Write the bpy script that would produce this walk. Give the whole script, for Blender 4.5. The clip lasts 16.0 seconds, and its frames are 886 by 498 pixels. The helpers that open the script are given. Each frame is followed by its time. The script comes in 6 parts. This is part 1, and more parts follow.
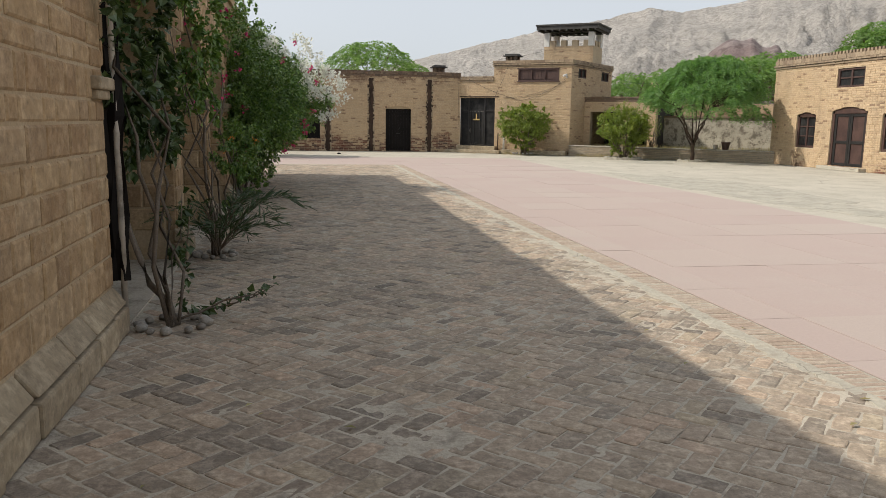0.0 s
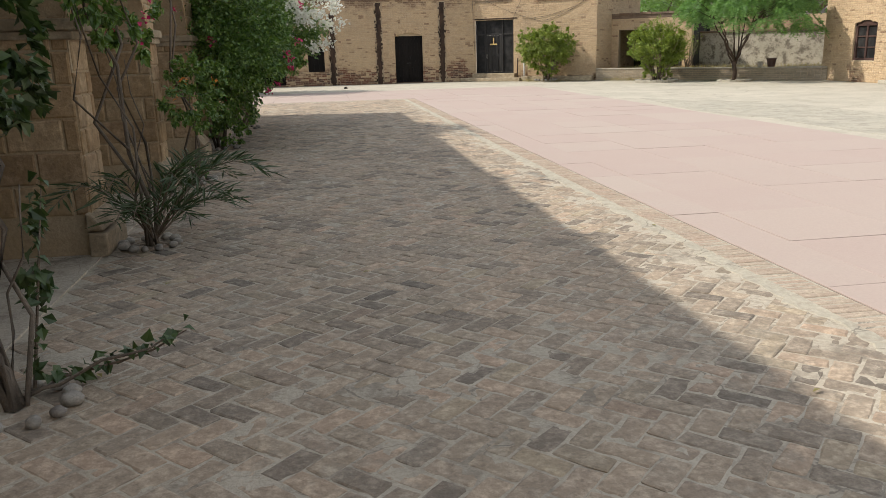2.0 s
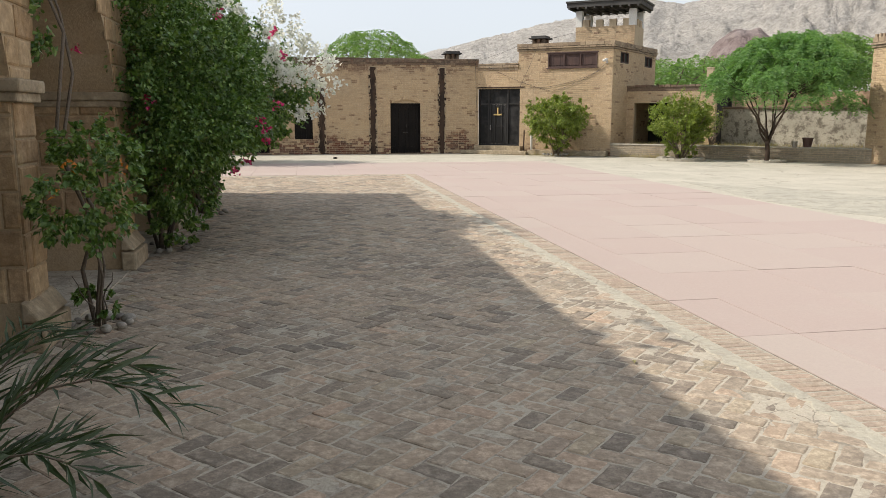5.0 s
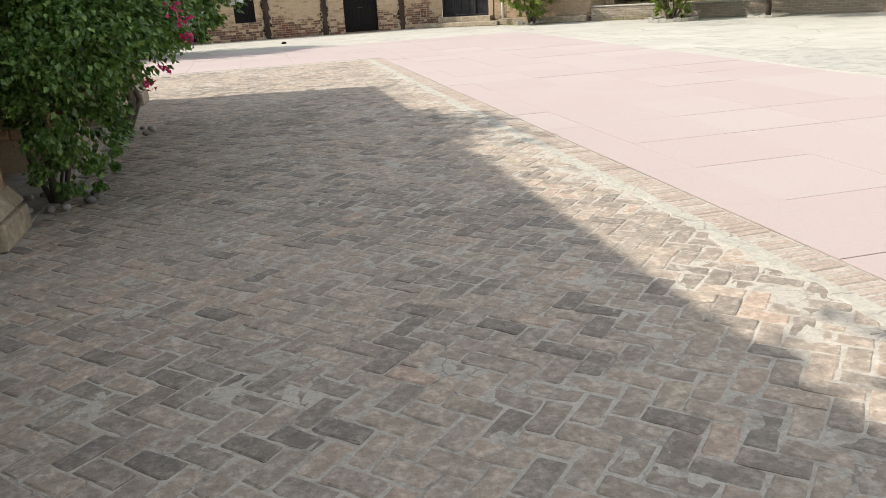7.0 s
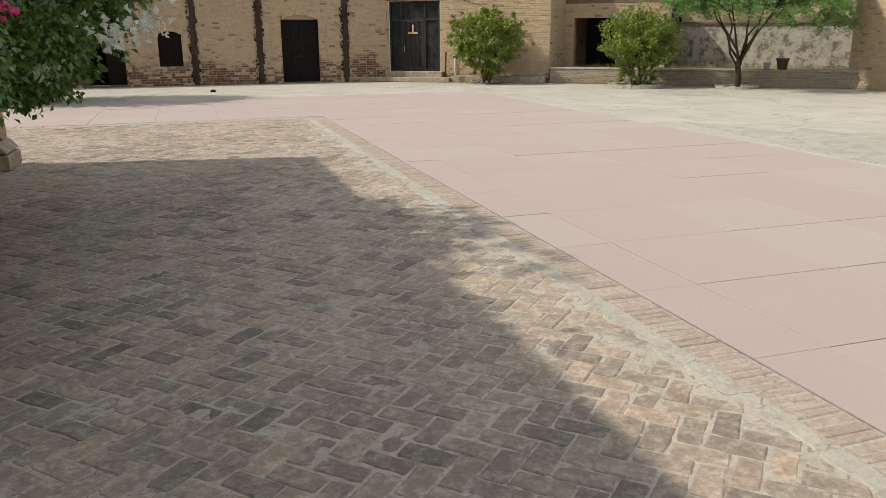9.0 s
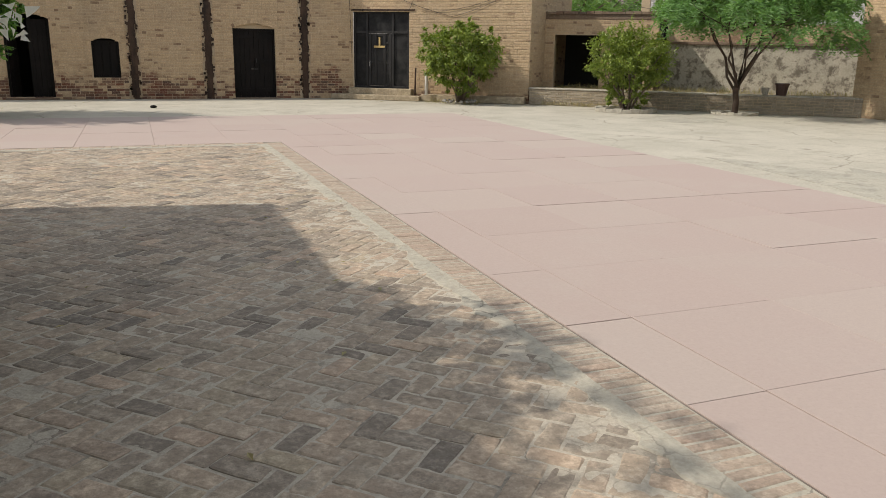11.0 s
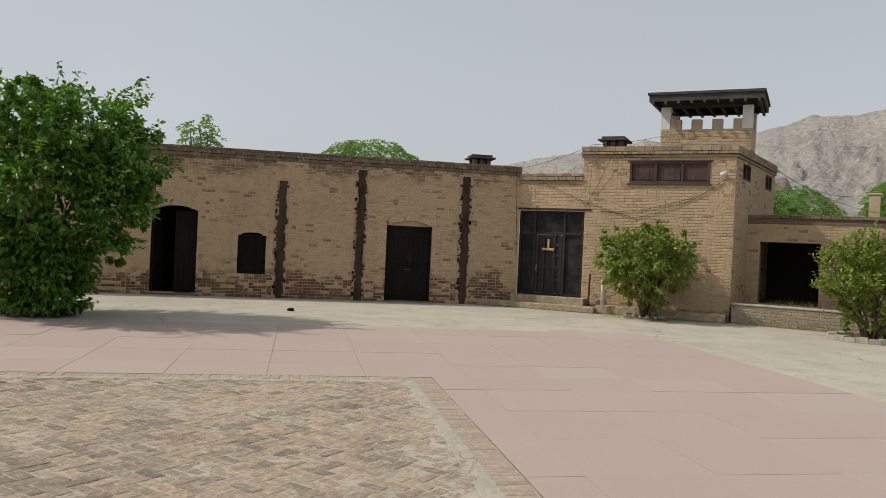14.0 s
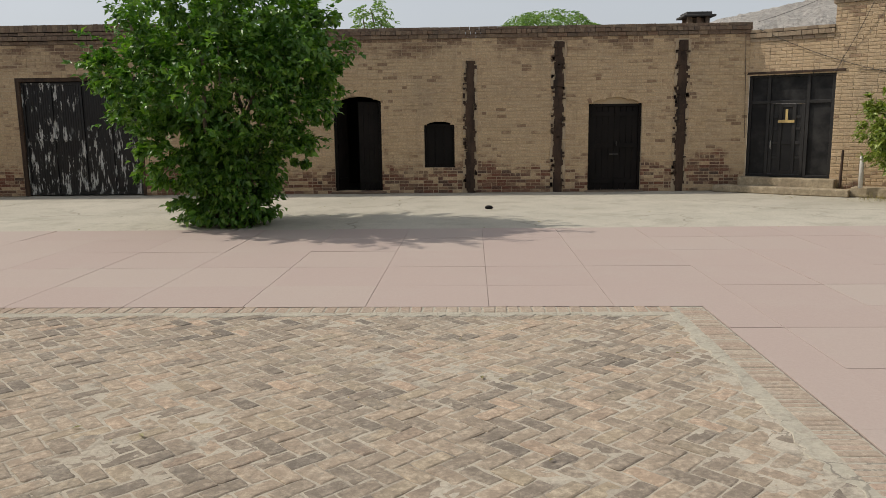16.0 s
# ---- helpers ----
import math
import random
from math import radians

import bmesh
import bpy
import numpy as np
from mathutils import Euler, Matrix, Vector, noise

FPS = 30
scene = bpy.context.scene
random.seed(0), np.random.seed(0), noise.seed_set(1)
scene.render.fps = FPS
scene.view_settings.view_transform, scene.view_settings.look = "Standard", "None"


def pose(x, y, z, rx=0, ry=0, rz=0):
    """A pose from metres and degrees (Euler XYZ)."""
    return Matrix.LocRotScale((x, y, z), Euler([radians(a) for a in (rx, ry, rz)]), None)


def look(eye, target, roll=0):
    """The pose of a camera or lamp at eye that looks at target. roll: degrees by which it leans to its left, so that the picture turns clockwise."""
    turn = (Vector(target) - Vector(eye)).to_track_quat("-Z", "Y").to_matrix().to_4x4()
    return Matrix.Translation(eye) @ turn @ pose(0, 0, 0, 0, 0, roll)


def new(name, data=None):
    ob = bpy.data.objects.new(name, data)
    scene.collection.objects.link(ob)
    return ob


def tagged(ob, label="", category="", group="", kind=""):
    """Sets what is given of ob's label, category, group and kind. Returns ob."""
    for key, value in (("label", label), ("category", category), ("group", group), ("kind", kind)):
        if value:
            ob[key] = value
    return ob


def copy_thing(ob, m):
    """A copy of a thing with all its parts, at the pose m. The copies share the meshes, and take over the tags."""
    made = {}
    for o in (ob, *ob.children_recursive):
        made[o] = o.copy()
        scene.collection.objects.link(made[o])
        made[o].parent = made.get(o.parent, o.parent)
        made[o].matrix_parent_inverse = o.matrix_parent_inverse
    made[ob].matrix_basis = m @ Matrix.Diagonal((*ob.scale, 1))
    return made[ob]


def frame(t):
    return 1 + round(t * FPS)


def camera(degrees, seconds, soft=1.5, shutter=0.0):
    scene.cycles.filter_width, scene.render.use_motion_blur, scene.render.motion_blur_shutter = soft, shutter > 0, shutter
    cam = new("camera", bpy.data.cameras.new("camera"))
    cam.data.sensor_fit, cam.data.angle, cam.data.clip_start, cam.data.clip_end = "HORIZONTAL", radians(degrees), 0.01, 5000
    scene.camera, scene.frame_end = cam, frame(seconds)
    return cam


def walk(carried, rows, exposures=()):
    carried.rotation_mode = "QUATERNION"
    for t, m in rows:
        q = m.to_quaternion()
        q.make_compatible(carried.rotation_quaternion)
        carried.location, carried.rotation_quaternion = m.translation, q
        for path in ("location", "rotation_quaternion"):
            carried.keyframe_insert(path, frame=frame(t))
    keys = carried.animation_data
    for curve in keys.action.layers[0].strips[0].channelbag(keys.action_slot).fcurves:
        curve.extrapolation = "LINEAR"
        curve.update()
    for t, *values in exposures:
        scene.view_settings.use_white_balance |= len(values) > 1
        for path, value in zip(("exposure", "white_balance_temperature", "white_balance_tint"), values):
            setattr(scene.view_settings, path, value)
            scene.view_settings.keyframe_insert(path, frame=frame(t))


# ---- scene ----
cam = camera(59.6, 16.0, 0.5)
PATH = [
    (0, (-0.103, 0.315, 1.437), (-1.278, 1.901, 1.112), 0.9),
    (0.5, (-0.393, 0.817, 1.422), (-1.606, 2.346, 0.985), 0.1),
    (1, (-0.753, 1.294, 1.406), (-1.93, 2.803, 0.825), -2.0),
    (1.5, (-1.056, 1.744, 1.409), (-2.255, 3.257, 0.887), -2.1),
    (2, (-1.483, 2.181, 1.409), (-2.678, 3.705, 0.909), -1.5),
    (2.5, (-1.829, 2.6, 1.386), (-2.968, 4.155, 0.851), -1.3),
    (3, (-2.224, 3.07, 1.412), (-3.362, 4.656, 0.976), 0.7),
    (3.5, (-2.728, 3.475, 1.439), (-3.855, 5.095, 1.113), 2.0),
    (3.7, (-2.84, 3.63, 1.443), (-3.982, 5.242, 1.129), 1.5),
    (5.8, (-4.832, 5.294, 1.471), (-6.004, 6.867, 1.081), 0.0),
    (6, (-4.994, 5.488, 1.518), (-6.132, 7.07, 1.069), -0.8),
    (6.5, (-5.365, 5.92, 1.477), (-6.468, 7.49, 0.914), -3.0),
    (7, (-5.796, 6.325, 1.456), (-6.859, 7.891, 0.81), -3.5),
    (7.5, (-6.183, 6.745, 1.512), (-7.187, 8.32, 0.797), -3.3),
    (8, (-6.603, 7.248, 1.511), (-7.583, 8.857, 0.839), -1.4),
    (8.5, (-7.07, 7.719, 1.489), (-7.995, 9.404, 0.936), 0.4),
    (8.7, (-7.184, 7.962, 1.485), (-8.123, 9.644, 0.946), -0.3),
    (10.8, (-8.779, 9.954, 1.467), (-9.638, 11.689, 0.964), 1.4),
    (11, (-8.894, 10.158, 1.466), (-9.725, 11.908, 0.97), 1.0),
    (11.5, (-9.188, 10.702, 1.437), (-9.948, 12.487, 0.951), 0.4),
    (12, (-9.589, 11.249, 1.413), (-10.275, 13.066, 0.939), 0.9),
    (12.3, (-9.764, 11.466, 1.47), (-10.459, 13.298, 1.07), 1.6),
    (12.4, (-9.793, 11.592, 1.473), (-10.513, 13.425, 1.123), 1.5),
    (12.5, (-9.876, 11.658, 1.456), (-10.62, 13.491, 1.165), 2.1),
    (13, (-10.266, 12.129, 1.553), (-11.143, 13.926, 1.544), 4.5),
    (13.5, (-10.637, 12.467, 1.606), (-11.658, 14.186, 1.623), 3.9),
    (14, (-11.169, 13.009, 1.592), (-12.358, 14.618, 1.577), 2.6),
    (14.5, (-11.68, 13.363, 1.576), (-12.975, 14.883, 1.467), 1.6),
    (15, (-12.077, 13.745, 1.565), (-13.453, 15.184, 1.381), 0.8),
    (15.5, (-12.606, 14.042, 1.594), (-14.036, 15.413, 1.317), -0.1),
    (16, (-13.057, 14.144, 1.672), (-14.549, 15.435, 1.344), -0.7),
]
YARD = pose(0, 0, 0, 0, 0, -46.9)  # turns the path so that the yard's long sides run along y
walk(cam, [(t, YARD @ look(eye, target, roll)) for t, eye, target, roll in PATH], exposures=[(0.0, 0.6, 6500, 10), (0.5, 0.62, 6500, 10), (1.0, 0.95, 6500, 10), (2.0, 0.8, 6500, 10), (2.5, 0.85, 6500, 10), (3.0, 0.75, 6500, 10), (3.5, 0.52, 6500, 10), (4.5, 0.7, 6500, 10), (6.0, 1.0, 6400, 10), (6.5, 0.92, 6250, 10), (7.0, 1.15, 6100, 10), (7.5, 0.9, 6000, 10), (8.0, 1.0, 6000, 10), (8.5, 0.62, 6350, 10), (11.0, 0.52, 6500, 10), (12.5, 0.48, 6500, 10), (13.2, 0.24, 6500, 10), (14.5, 0.2, 6650, 10), (15.2, 0.18, 6600, 10), (16.0, 0.26, 6550, 10)])

# ---- world, sun ----
SUN_EL, SUN_AZ = radians(45.0), radians(-79.8)
SUN_DIR = Vector((math.sin(SUN_AZ) * math.cos(SUN_EL), math.cos(SUN_AZ) * math.cos(SUN_EL), math.sin(SUN_EL)))
world = bpy.data.worlds.new("world")
scene.world = world
world.use_nodes = True
wn = world.node_tree
wn.nodes.clear()
sky = wn.nodes.new("ShaderNodeTexSky")
sky.sky_type, sky.sun_disc = "NISHITA", False
sky.sun_elevation, sky.sun_rotation = SUN_EL, SUN_AZ % (2 * math.pi)
sky.air_density, sky.dust_density, sky.ozone_density, sky.altitude = 1.0, 2.5, 1.5, 300
haze = wn.nodes.new("ShaderNodeHueSaturation")
haze.inputs["Saturation"].default_value = 0.35
bg = wn.nodes.new("ShaderNodeBackground")
bg.inputs["Strength"].default_value = 0.121
wo = wn.nodes.new("ShaderNodeOutputWorld")
wn.links.new(sky.outputs[0], haze.inputs["Color"])
veil = wn.nodes.new("ShaderNodeMix")  # thin bright haze over the whole sky, with faint high cloud in it
veil.data_type = "RGBA"
cloud = wn.nodes.new("ShaderNodeTexNoise")
cloud.inputs["Scale"].default_value, cloud.inputs["Detail"].default_value = 2.6, 6
cover = wn.nodes.new("ShaderNodeMapRange")
for k, v in enumerate((0.45, 0.72, 0.62, 0.8)):
    cover.inputs[k + 1].default_value = v
veil.inputs[7].default_value = (3.5, 3.75, 4.05, 1)
wn.links.new(cloud.outputs[0], cover.inputs[0])
wn.links.new(cover.outputs[0], veil.inputs[0])
wn.links.new(haze.outputs[0], veil.inputs[6])
wn.links.new(veil.outputs[2], bg.inputs[0])
wn.links.new(bg.outputs[0], wo.inputs[0])
sun = new("sun", bpy.data.lights.new("sun", "SUN"))
sun.data.energy, sun.data.angle, sun.data.color = 2.5, radians(0.9), (1.0, 0.93, 0.82)
sun.matrix_world = look(SUN_DIR * 50, (0, 0, 0))

# ---- materials ----
rng = random.Random(7)


def nodes_of(name):
    m = bpy.data.materials.new(name)
    m.use_nodes = True
    nt = m.node_tree
    return m, nt, nt.nodes["Principled BSDF"]


def mixed(nt, fac, a, b, kind="MIX"):
    """A colour mix; fac, a and b are sockets or values."""
    n = nt.nodes.new("ShaderNodeMix")
    n.data_type, n.blend_type, n.clamp_factor = "RGBA", kind, True
    for key, v in ((0, fac), (6, a), (7, b)):
        if hasattr(v, "links"):
            nt.links.new(v, n.inputs[key])
        else:
            n.inputs[key].default_value = v if key == 0 else (*v, 1)
    return n.outputs[2]


def noisy(nt, scale, detail=4, rough=0.6, stretch=(1, 1, 1), space="Object"):
    tc = nt.nodes.new("ShaderNodeTexCoord")
    mp = nt.nodes.new("ShaderNodeMapping")
    mp.inputs["Scale"].default_value = stretch
    n = nt.nodes.new("ShaderNodeTexNoise")
    n.inputs["Scale"].default_value, n.inputs["Detail"].default_value, n.inputs["Roughness"].default_value = scale, detail, rough
    if space == "World":
        g = nt.nodes.new("ShaderNodeNewGeometry")
        nt.links.new(g.outputs["Position"], mp.inputs[0])
    else:
        nt.links.new(tc.outputs[space], mp.inputs[0])
    nt.links.new(mp.outputs[0], n.inputs["Vector"])
    return n.outputs[0]


def ramp(nt, src, lo, hi):
    n = nt.nodes.new("ShaderNodeMapRange")
    n.interpolation_type = "SMOOTHSTEP"
    n.inputs[1].default_value, n.inputs[2].default_value = lo, hi
    nt.links.new(src, n.inputs[0])
    return n.outputs[0]


def math_node(nt, op, a, b):
    n = nt.nodes.new("ShaderNodeMath")
    n.operation = op
    for k, v in ((0, a), (1, b)):
        if hasattr(v, "links"):
            nt.links.new(v, n.inputs[k])
        else:
            n.inputs[k].default_value = v
    return n.outputs[0]


def each_piece(nt, islands):
    """A random number for each piece: by mesh island, or by object."""
    if islands:
        return nt.nodes.new("ShaderNodeNewGeometry").outputs["Random Per Island"]
    return nt.nodes.new("ShaderNodeObjectInfo").outputs["Random"]


def palette(nt, src, colours):
    n = nt.nodes.new("ShaderNodeValToRGB")
    n.color_ramp.interpolation = "LINEAR"
    els = n.color_ramp.elements
    while len(els) < len(colours):
        els.new(0.5)
    for i, c in enumerate(colours):
        els[i].position, els[i].color = i / max(1, len(colours) - 1), (*c, 1)
    nt.links.new(src, n.inputs[0])
    return n.outputs[0]


def bumped(nt, bsdf, src, strength, distance):
    b = nt.nodes.new("ShaderNodeBump")
    b.inputs["Strength"].default_value, b.inputs["Distance"].default_value = strength, distance
    nt.links.new(src, b.inputs["Height"])
    nt.links.new(b.outputs[0], bsdf.inputs["Normal"])


def surface(name, colour, colour2, big=1.2, fine=40.0, rough=0.85, bump=0.4, bump_d=0.01, metal=0.0, dirt=None, dirt_at=(0.55, 0.75), space="World", stretch=(1, 1, 1)):
    """A plain weathered surface: two colours over a large noise, grain over a fine one, dirt patches."""
    m, nt, bsdf = nodes_of(name)
    large = noisy(nt, big, 5, 0.65, stretch, space)
    small = noisy(nt, fine, 3, 0.7, (1, 1, 1), space)
    c = mixed(nt, ramp(nt, large, 0.3, 0.7), colour, colour2)
    c = mixed(nt, ramp(nt, small, 0.25, 0.75), mixed(nt, 0.22, c, (0.0, 0.0, 0.0)), c)
    if dirt:
        stain = noisy(nt, big * 2.3, 6, 0.75, (1, 1, 1), space)
        c = mixed(nt, ramp(nt, stain, *dirt_at), c, dirt)
    nt.links.new(c, bsdf.inputs["Base Color"])
    bsdf.inputs["Roughness"].default_value, bsdf.inputs["Metallic"].default_value = rough, metal
    if bump:
        bumped(nt, bsdf, small, bump, bump_d)
    return m


def masonry(name, islands, colours, smear=None, worn=None, worn_top=0.0, stained_from=None, dirt=(0.2, 0.17, 0.14), dirt_amount=0.35, grain=45.0, bump=0.5, blotchy=0.24, specks=0.4, sooty=0.0):
    """Bricks or stones: a colour for each piece, worn redder pieces low down where the wash has gone, dirt over all."""
    m, nt, bsdf = nodes_of(name)
    r = each_piece(nt, islands)
    c = palette(nt, r, colours)
    grainy = noisy(nt, grain, 4, 0.7, (1, 1, 1), "World")
    if worn:
        g = nt.nodes.new("ShaderNodeNewGeometry")
        sep = nt.nodes.new("ShaderNodeSeparateXYZ")
        nt.links.new(g.outputs["Position"], sep.inputs[0])
        edge = noisy(nt, 0.9, 5, 0.7, (1, 1, 1.6), "World")
        level = math_node(nt, "ADD", math_node(nt, "SUBTRACT", worn_top, sep.outputs["Z"]), math_node(nt, "MULTIPLY", math_node(nt, "SUBTRACT", edge, 0.5), 1.9))
        pick = math_node(nt, "MULTIPLY", ramp(nt, level, -0.1, 0.25), ramp(nt, math_node(nt, "ADD", math_node(nt, "MULTIPLY", r, 0.6), edge), 0.55, 0.8))
        c = mixed(nt, pick, c, palette(nt, math_node(nt, "FRACT", math_node(nt, "MULTIPLY", r, 7.3), 0), worn))
        if stained_from:
            over = math_node(nt, "ADD", math_node(nt, "SUBTRACT", sep.outputs["Z"], stained_from), math_node(nt, "MULTIPLY", math_node(nt, "SUBTRACT", edge, 0.5), 1.3))
            c = mixed(nt, math_node(nt, "MULTIPLY", ramp(nt, over, -0.1, 0.3), ramp(nt, math_node(nt, "ADD", math_node(nt, "MULTIPLY", r, 0.5), edge), 0.45, 0.85)), c, palette(nt, math_node(nt, "FRACT", math_node(nt, "MULTIPLY", r, 5.1), 0), [(0.26, 0.15, 0.085), (0.17, 0.095, 0.06), (0.34, 0.22, 0.13)]))
        lost = math_node(nt, "MULTIPLY", ramp(nt, math_node(nt, "FRACT", math_node(nt, "MULTIPLY", r, 13.7), 0), 0.86, 0.9), ramp(nt, edge, 0.42, 0.58))
        c = mixed(nt, math_node(nt, "MULTIPLY", lost, 0.75), c, (0.2, 0.105, 0.06))
        run = noisy(nt, 1.6, 6, 0.7, (1, 1, 0.12), "World")
        c = mixed(nt, math_node(nt, "MULTIPLY", ramp(nt, run, 0.52, 0.72), 0.33), c, (0.19, 0.125, 0.075))
    spots = noisy(nt, 0.7, 6, 0.75, (1, 1, 1), "World")
    c = mixed(nt, math_node(nt, "MULTIPLY", ramp(nt, spots, 0.45, 0.8), dirt_amount), c, dirt)
    if smear:
        wash = noisy(nt, 5.5, 5, 0.7, (1, 1, 1), "World")
        broad = noisy(nt, 0.55, 3, 0.6, (1, 1, 1), "World")
        c = mixed(nt, math_node(nt, "MULTIPLY", ramp(nt, math_node(nt, "ADD", wash, math_node(nt, "MULTIPLY", math_node(nt, "SUBTRACT", broad, 0.5), 0.7)), 0.55, 0.7), 0.5), c, smear)
    if sooty:
        zone = math_node(nt, "ADD", noisy(nt, 0.42, 4, 0.6, (1, 1, 1), "World"), math_node(nt, "MULTIPLY", math_node(nt, "FRACT", math_node(nt, "MULTIPLY", r, 9.7), 0), 0.22))
        c = mixed(nt, math_node(nt, "MULTIPLY", ramp(nt, zone, 0.62, 0.76), sooty), c, (0.15, 0.132, 0.115))
    blotch = noisy(nt, grain * 0.42, 5, 0.75, (1, 1, 1), "World")
    c = mixed(nt, ramp(nt, blotch, 0.42, 0.7), mixed(nt, blotchy, c, (0.05, 0.04, 0.03)), mixed(nt, blotchy * 0.5, c, (0.66, 0.57, 0.45)))
    c = mixed(nt, ramp(nt, grainy, 0.2, 0.6), mixed(nt, specks, c, (0.05, 0.04, 0.03)), c)
    nt.links.new(c, bsdf.inputs["Base Color"])
    bsdf.inputs["Roughness"].default_value = 0.9
    bumped(nt, bsdf, grainy, bump, 0.008)
    return m


def leafy(name, colours, glow=0.35, rough=0.5, through_tint=(1.5, 1.7, 0.55)):
    m, nt, bsdf = nodes_of(name)
    c = palette(nt, each_piece(nt, True), colours)
    nt.links.new(c, bsdf.inputs["Base Color"])
    bsdf.inputs["Roughness"].default_value = rough
    tr = nt.nodes.new("ShaderNodeBsdfTranslucent")
    nt.links.new(mixed(nt, 1.0, c, through_tint, "MULTIPLY"), tr.inputs[0])
    mx = nt.nodes.new("ShaderNodeMixShader")
    mx.inputs[0].default_value = glow
    nt.links.new(bsdf.outputs[0], mx.inputs[1])
    nt.links.new(tr.outputs[0], mx.inputs[2])
    nt.links.new(mx.outputs[0], nt.nodes["Material Output"].inputs[0])
    return m


MUTE = (0.545, 0.405, 0.25)
TAN = [tuple(0.49 * v + 0.69 * w for v, w in zip(q, MUTE)) for q in [(0.50, 0.345, 0.20), (0.58, 0.42, 0.26), (0.53, 0.37, 0.22), (0.38, 0.25, 0.15), (0.60, 0.445, 0.285), (0.51, 0.355, 0.205), (0.55, 0.40, 0.25)]]
RED = [(0.17, 0.05, 0.026), (0.22, 0.078, 0.042), (0.105, 0.042, 0.028), (0.26, 0.13, 0.075), (0.07, 0.038, 0.03)]
PAVE = [(1.31 * q[0], 1.29 * q[1], 1.26 * q[2]) for q in [(0.41, 0.325, 0.245), (0.37, 0.3, 0.23), (0.43, 0.34, 0.255), (0.36, 0.285, 0.22), (0.42, 0.345, 0.245), (0.31, 0.255, 0.2), (0.2, 0.168, 0.138), (0.26, 0.215, 0.17), (0.33, 0.27, 0.21), (0.4, 0.325, 0.245), (0.45, 0.345, 0.255), (0.46, 0.34, 0.25), (0.43, 0.345, 0.26), (0.38, 0.31, 0.24), (0.4, 0.32, 0.24), (0.36, 0.295, 0.225)]]

mat_brick_single = masonry("tan brick piece", False, TAN, None, RED, 0.68)
mat_brick_far = masonry("tan brick of the long wall", True, TAN, None, RED, 0.72, 3.1)
mat_brick_far_single = masonry("tan brick piece of the long wall", False, TAN, None, RED, 0.72, 3.1)
mat_brick_clean = masonry("tan brick upper", True, TAN, None, RED, 0.15)
mat_brick_clean_single = masonry("tan brick upper piece", False, TAN, None, RED, 0.15)
mat_coping = masonry("weathered coping brick", True, [(0.22, 0.15, 0.1), (0.17, 0.11, 0.075), (0.29, 0.205, 0.135), (0.13, 0.09, 0.065), (0.25, 0.15, 0.095)], dirt_amount=0.5)
mat_coping_pale = masonry("tan coping brick", True, [(0.42, 0.315, 0.205), (0.34, 0.25, 0.165), (0.47, 0.36, 0.24), (0.24, 0.17, 0.115), (0.4, 0.3, 0.195)], dirt_amount=0.5)
mat_edge = surface("pale broken mortar", (0.5, 0.4, 0.28), (0.4, 0.3, 0.2), 3.0, 40, 0.95, 0.6)
mat_mortar = surface("lime mortar", (0.48, 0.375, 0.25), (0.57, 0.455, 0.31), 1.0, 60, 0.95, 0.5, dirt=(0.26, 0.195, 0.135))
mat_pave_joined = masonry("paver", True, PAVE, (0.44, 0.39, 0.315), dirt=(0.44, 0.38, 0.3), dirt_amount=0.5, grain=34, bump=0.9, blotchy=0.38, sooty=0.42)
mat_pave_single = masonry("paver piece", False, PAVE, (0.44, 0.39, 0.315), dirt=(0.44, 0.38, 0.3), dirt_amount=0.5, grain=34, bump=0.9, blotchy=0.38, sooty=0.42)
mat_bed = surface("paving mortar", (0.45, 0.395, 0.315), (0.53, 0.47, 0.38), 1.5, 45, 0.95, 0.8, dirt=(0.25, 0.215, 0.17), dirt_at=(0.48, 0.66))
mat_strip = surface("crumbled mortar strip", (0.42, 0.385, 0.315), (0.5, 0.455, 0.365), 4.0, 26, 0.95, 0.8, 0.015, dirt=(0.34, 0.3, 0.24), dirt_at=(0.5, 0.66))


def cracked(m, scale, reach, zone, dark):
    """Fine wandering cracks over a material's colour."""
    nt = m.node_tree
    vor = nt.nodes.new("ShaderNodeTexVoronoi")
    vor.feature, vor.inputs["Scale"].default_value = "DISTANCE_TO_EDGE", scale
    geo = nt.nodes.new("ShaderNodeNewGeometry")
    wob = nt.nodes.new("ShaderNodeTexNoise")
    wob.inputs["Scale"].default_value, wob.inputs["Detail"].default_value = scale * 3.7, 6
    bent = nt.nodes.new("ShaderNodeMix")
    bent.data_type, bent.blend_type, bent.inputs[0].default_value = "RGBA", "ADD", 0.29 / scale
    nt.links.new(geo.outputs["Position"], wob.inputs["Vector"])
    nt.links.new(geo.outputs["Position"], bent.inputs[6])
    nt.links.new(wob.outputs[1], bent.inputs[7])
    nt.links.new(bent.outputs[2], vor.inputs["Vector"])
    at = math_node(nt, "SUBTRACT", 1.0, ramp(nt, vor.outputs["Distance"], reach * 0.25, reach))
    worn_in = ramp(nt, noisy(nt, zone, 3, 0.6, (1, 1, 1), "World"), 0.42, 0.6)
    old = nt.nodes["Principled BSDF"].inputs["Base Color"].links[0].from_socket
    nt.links.new(mixed(nt, math_node(nt, "MULTIPLY", at, math_node(nt, "MULTIPLY", worn_in, 0.65)), old, dark), nt.nodes["Principled BSDF"].inputs["Base Color"])


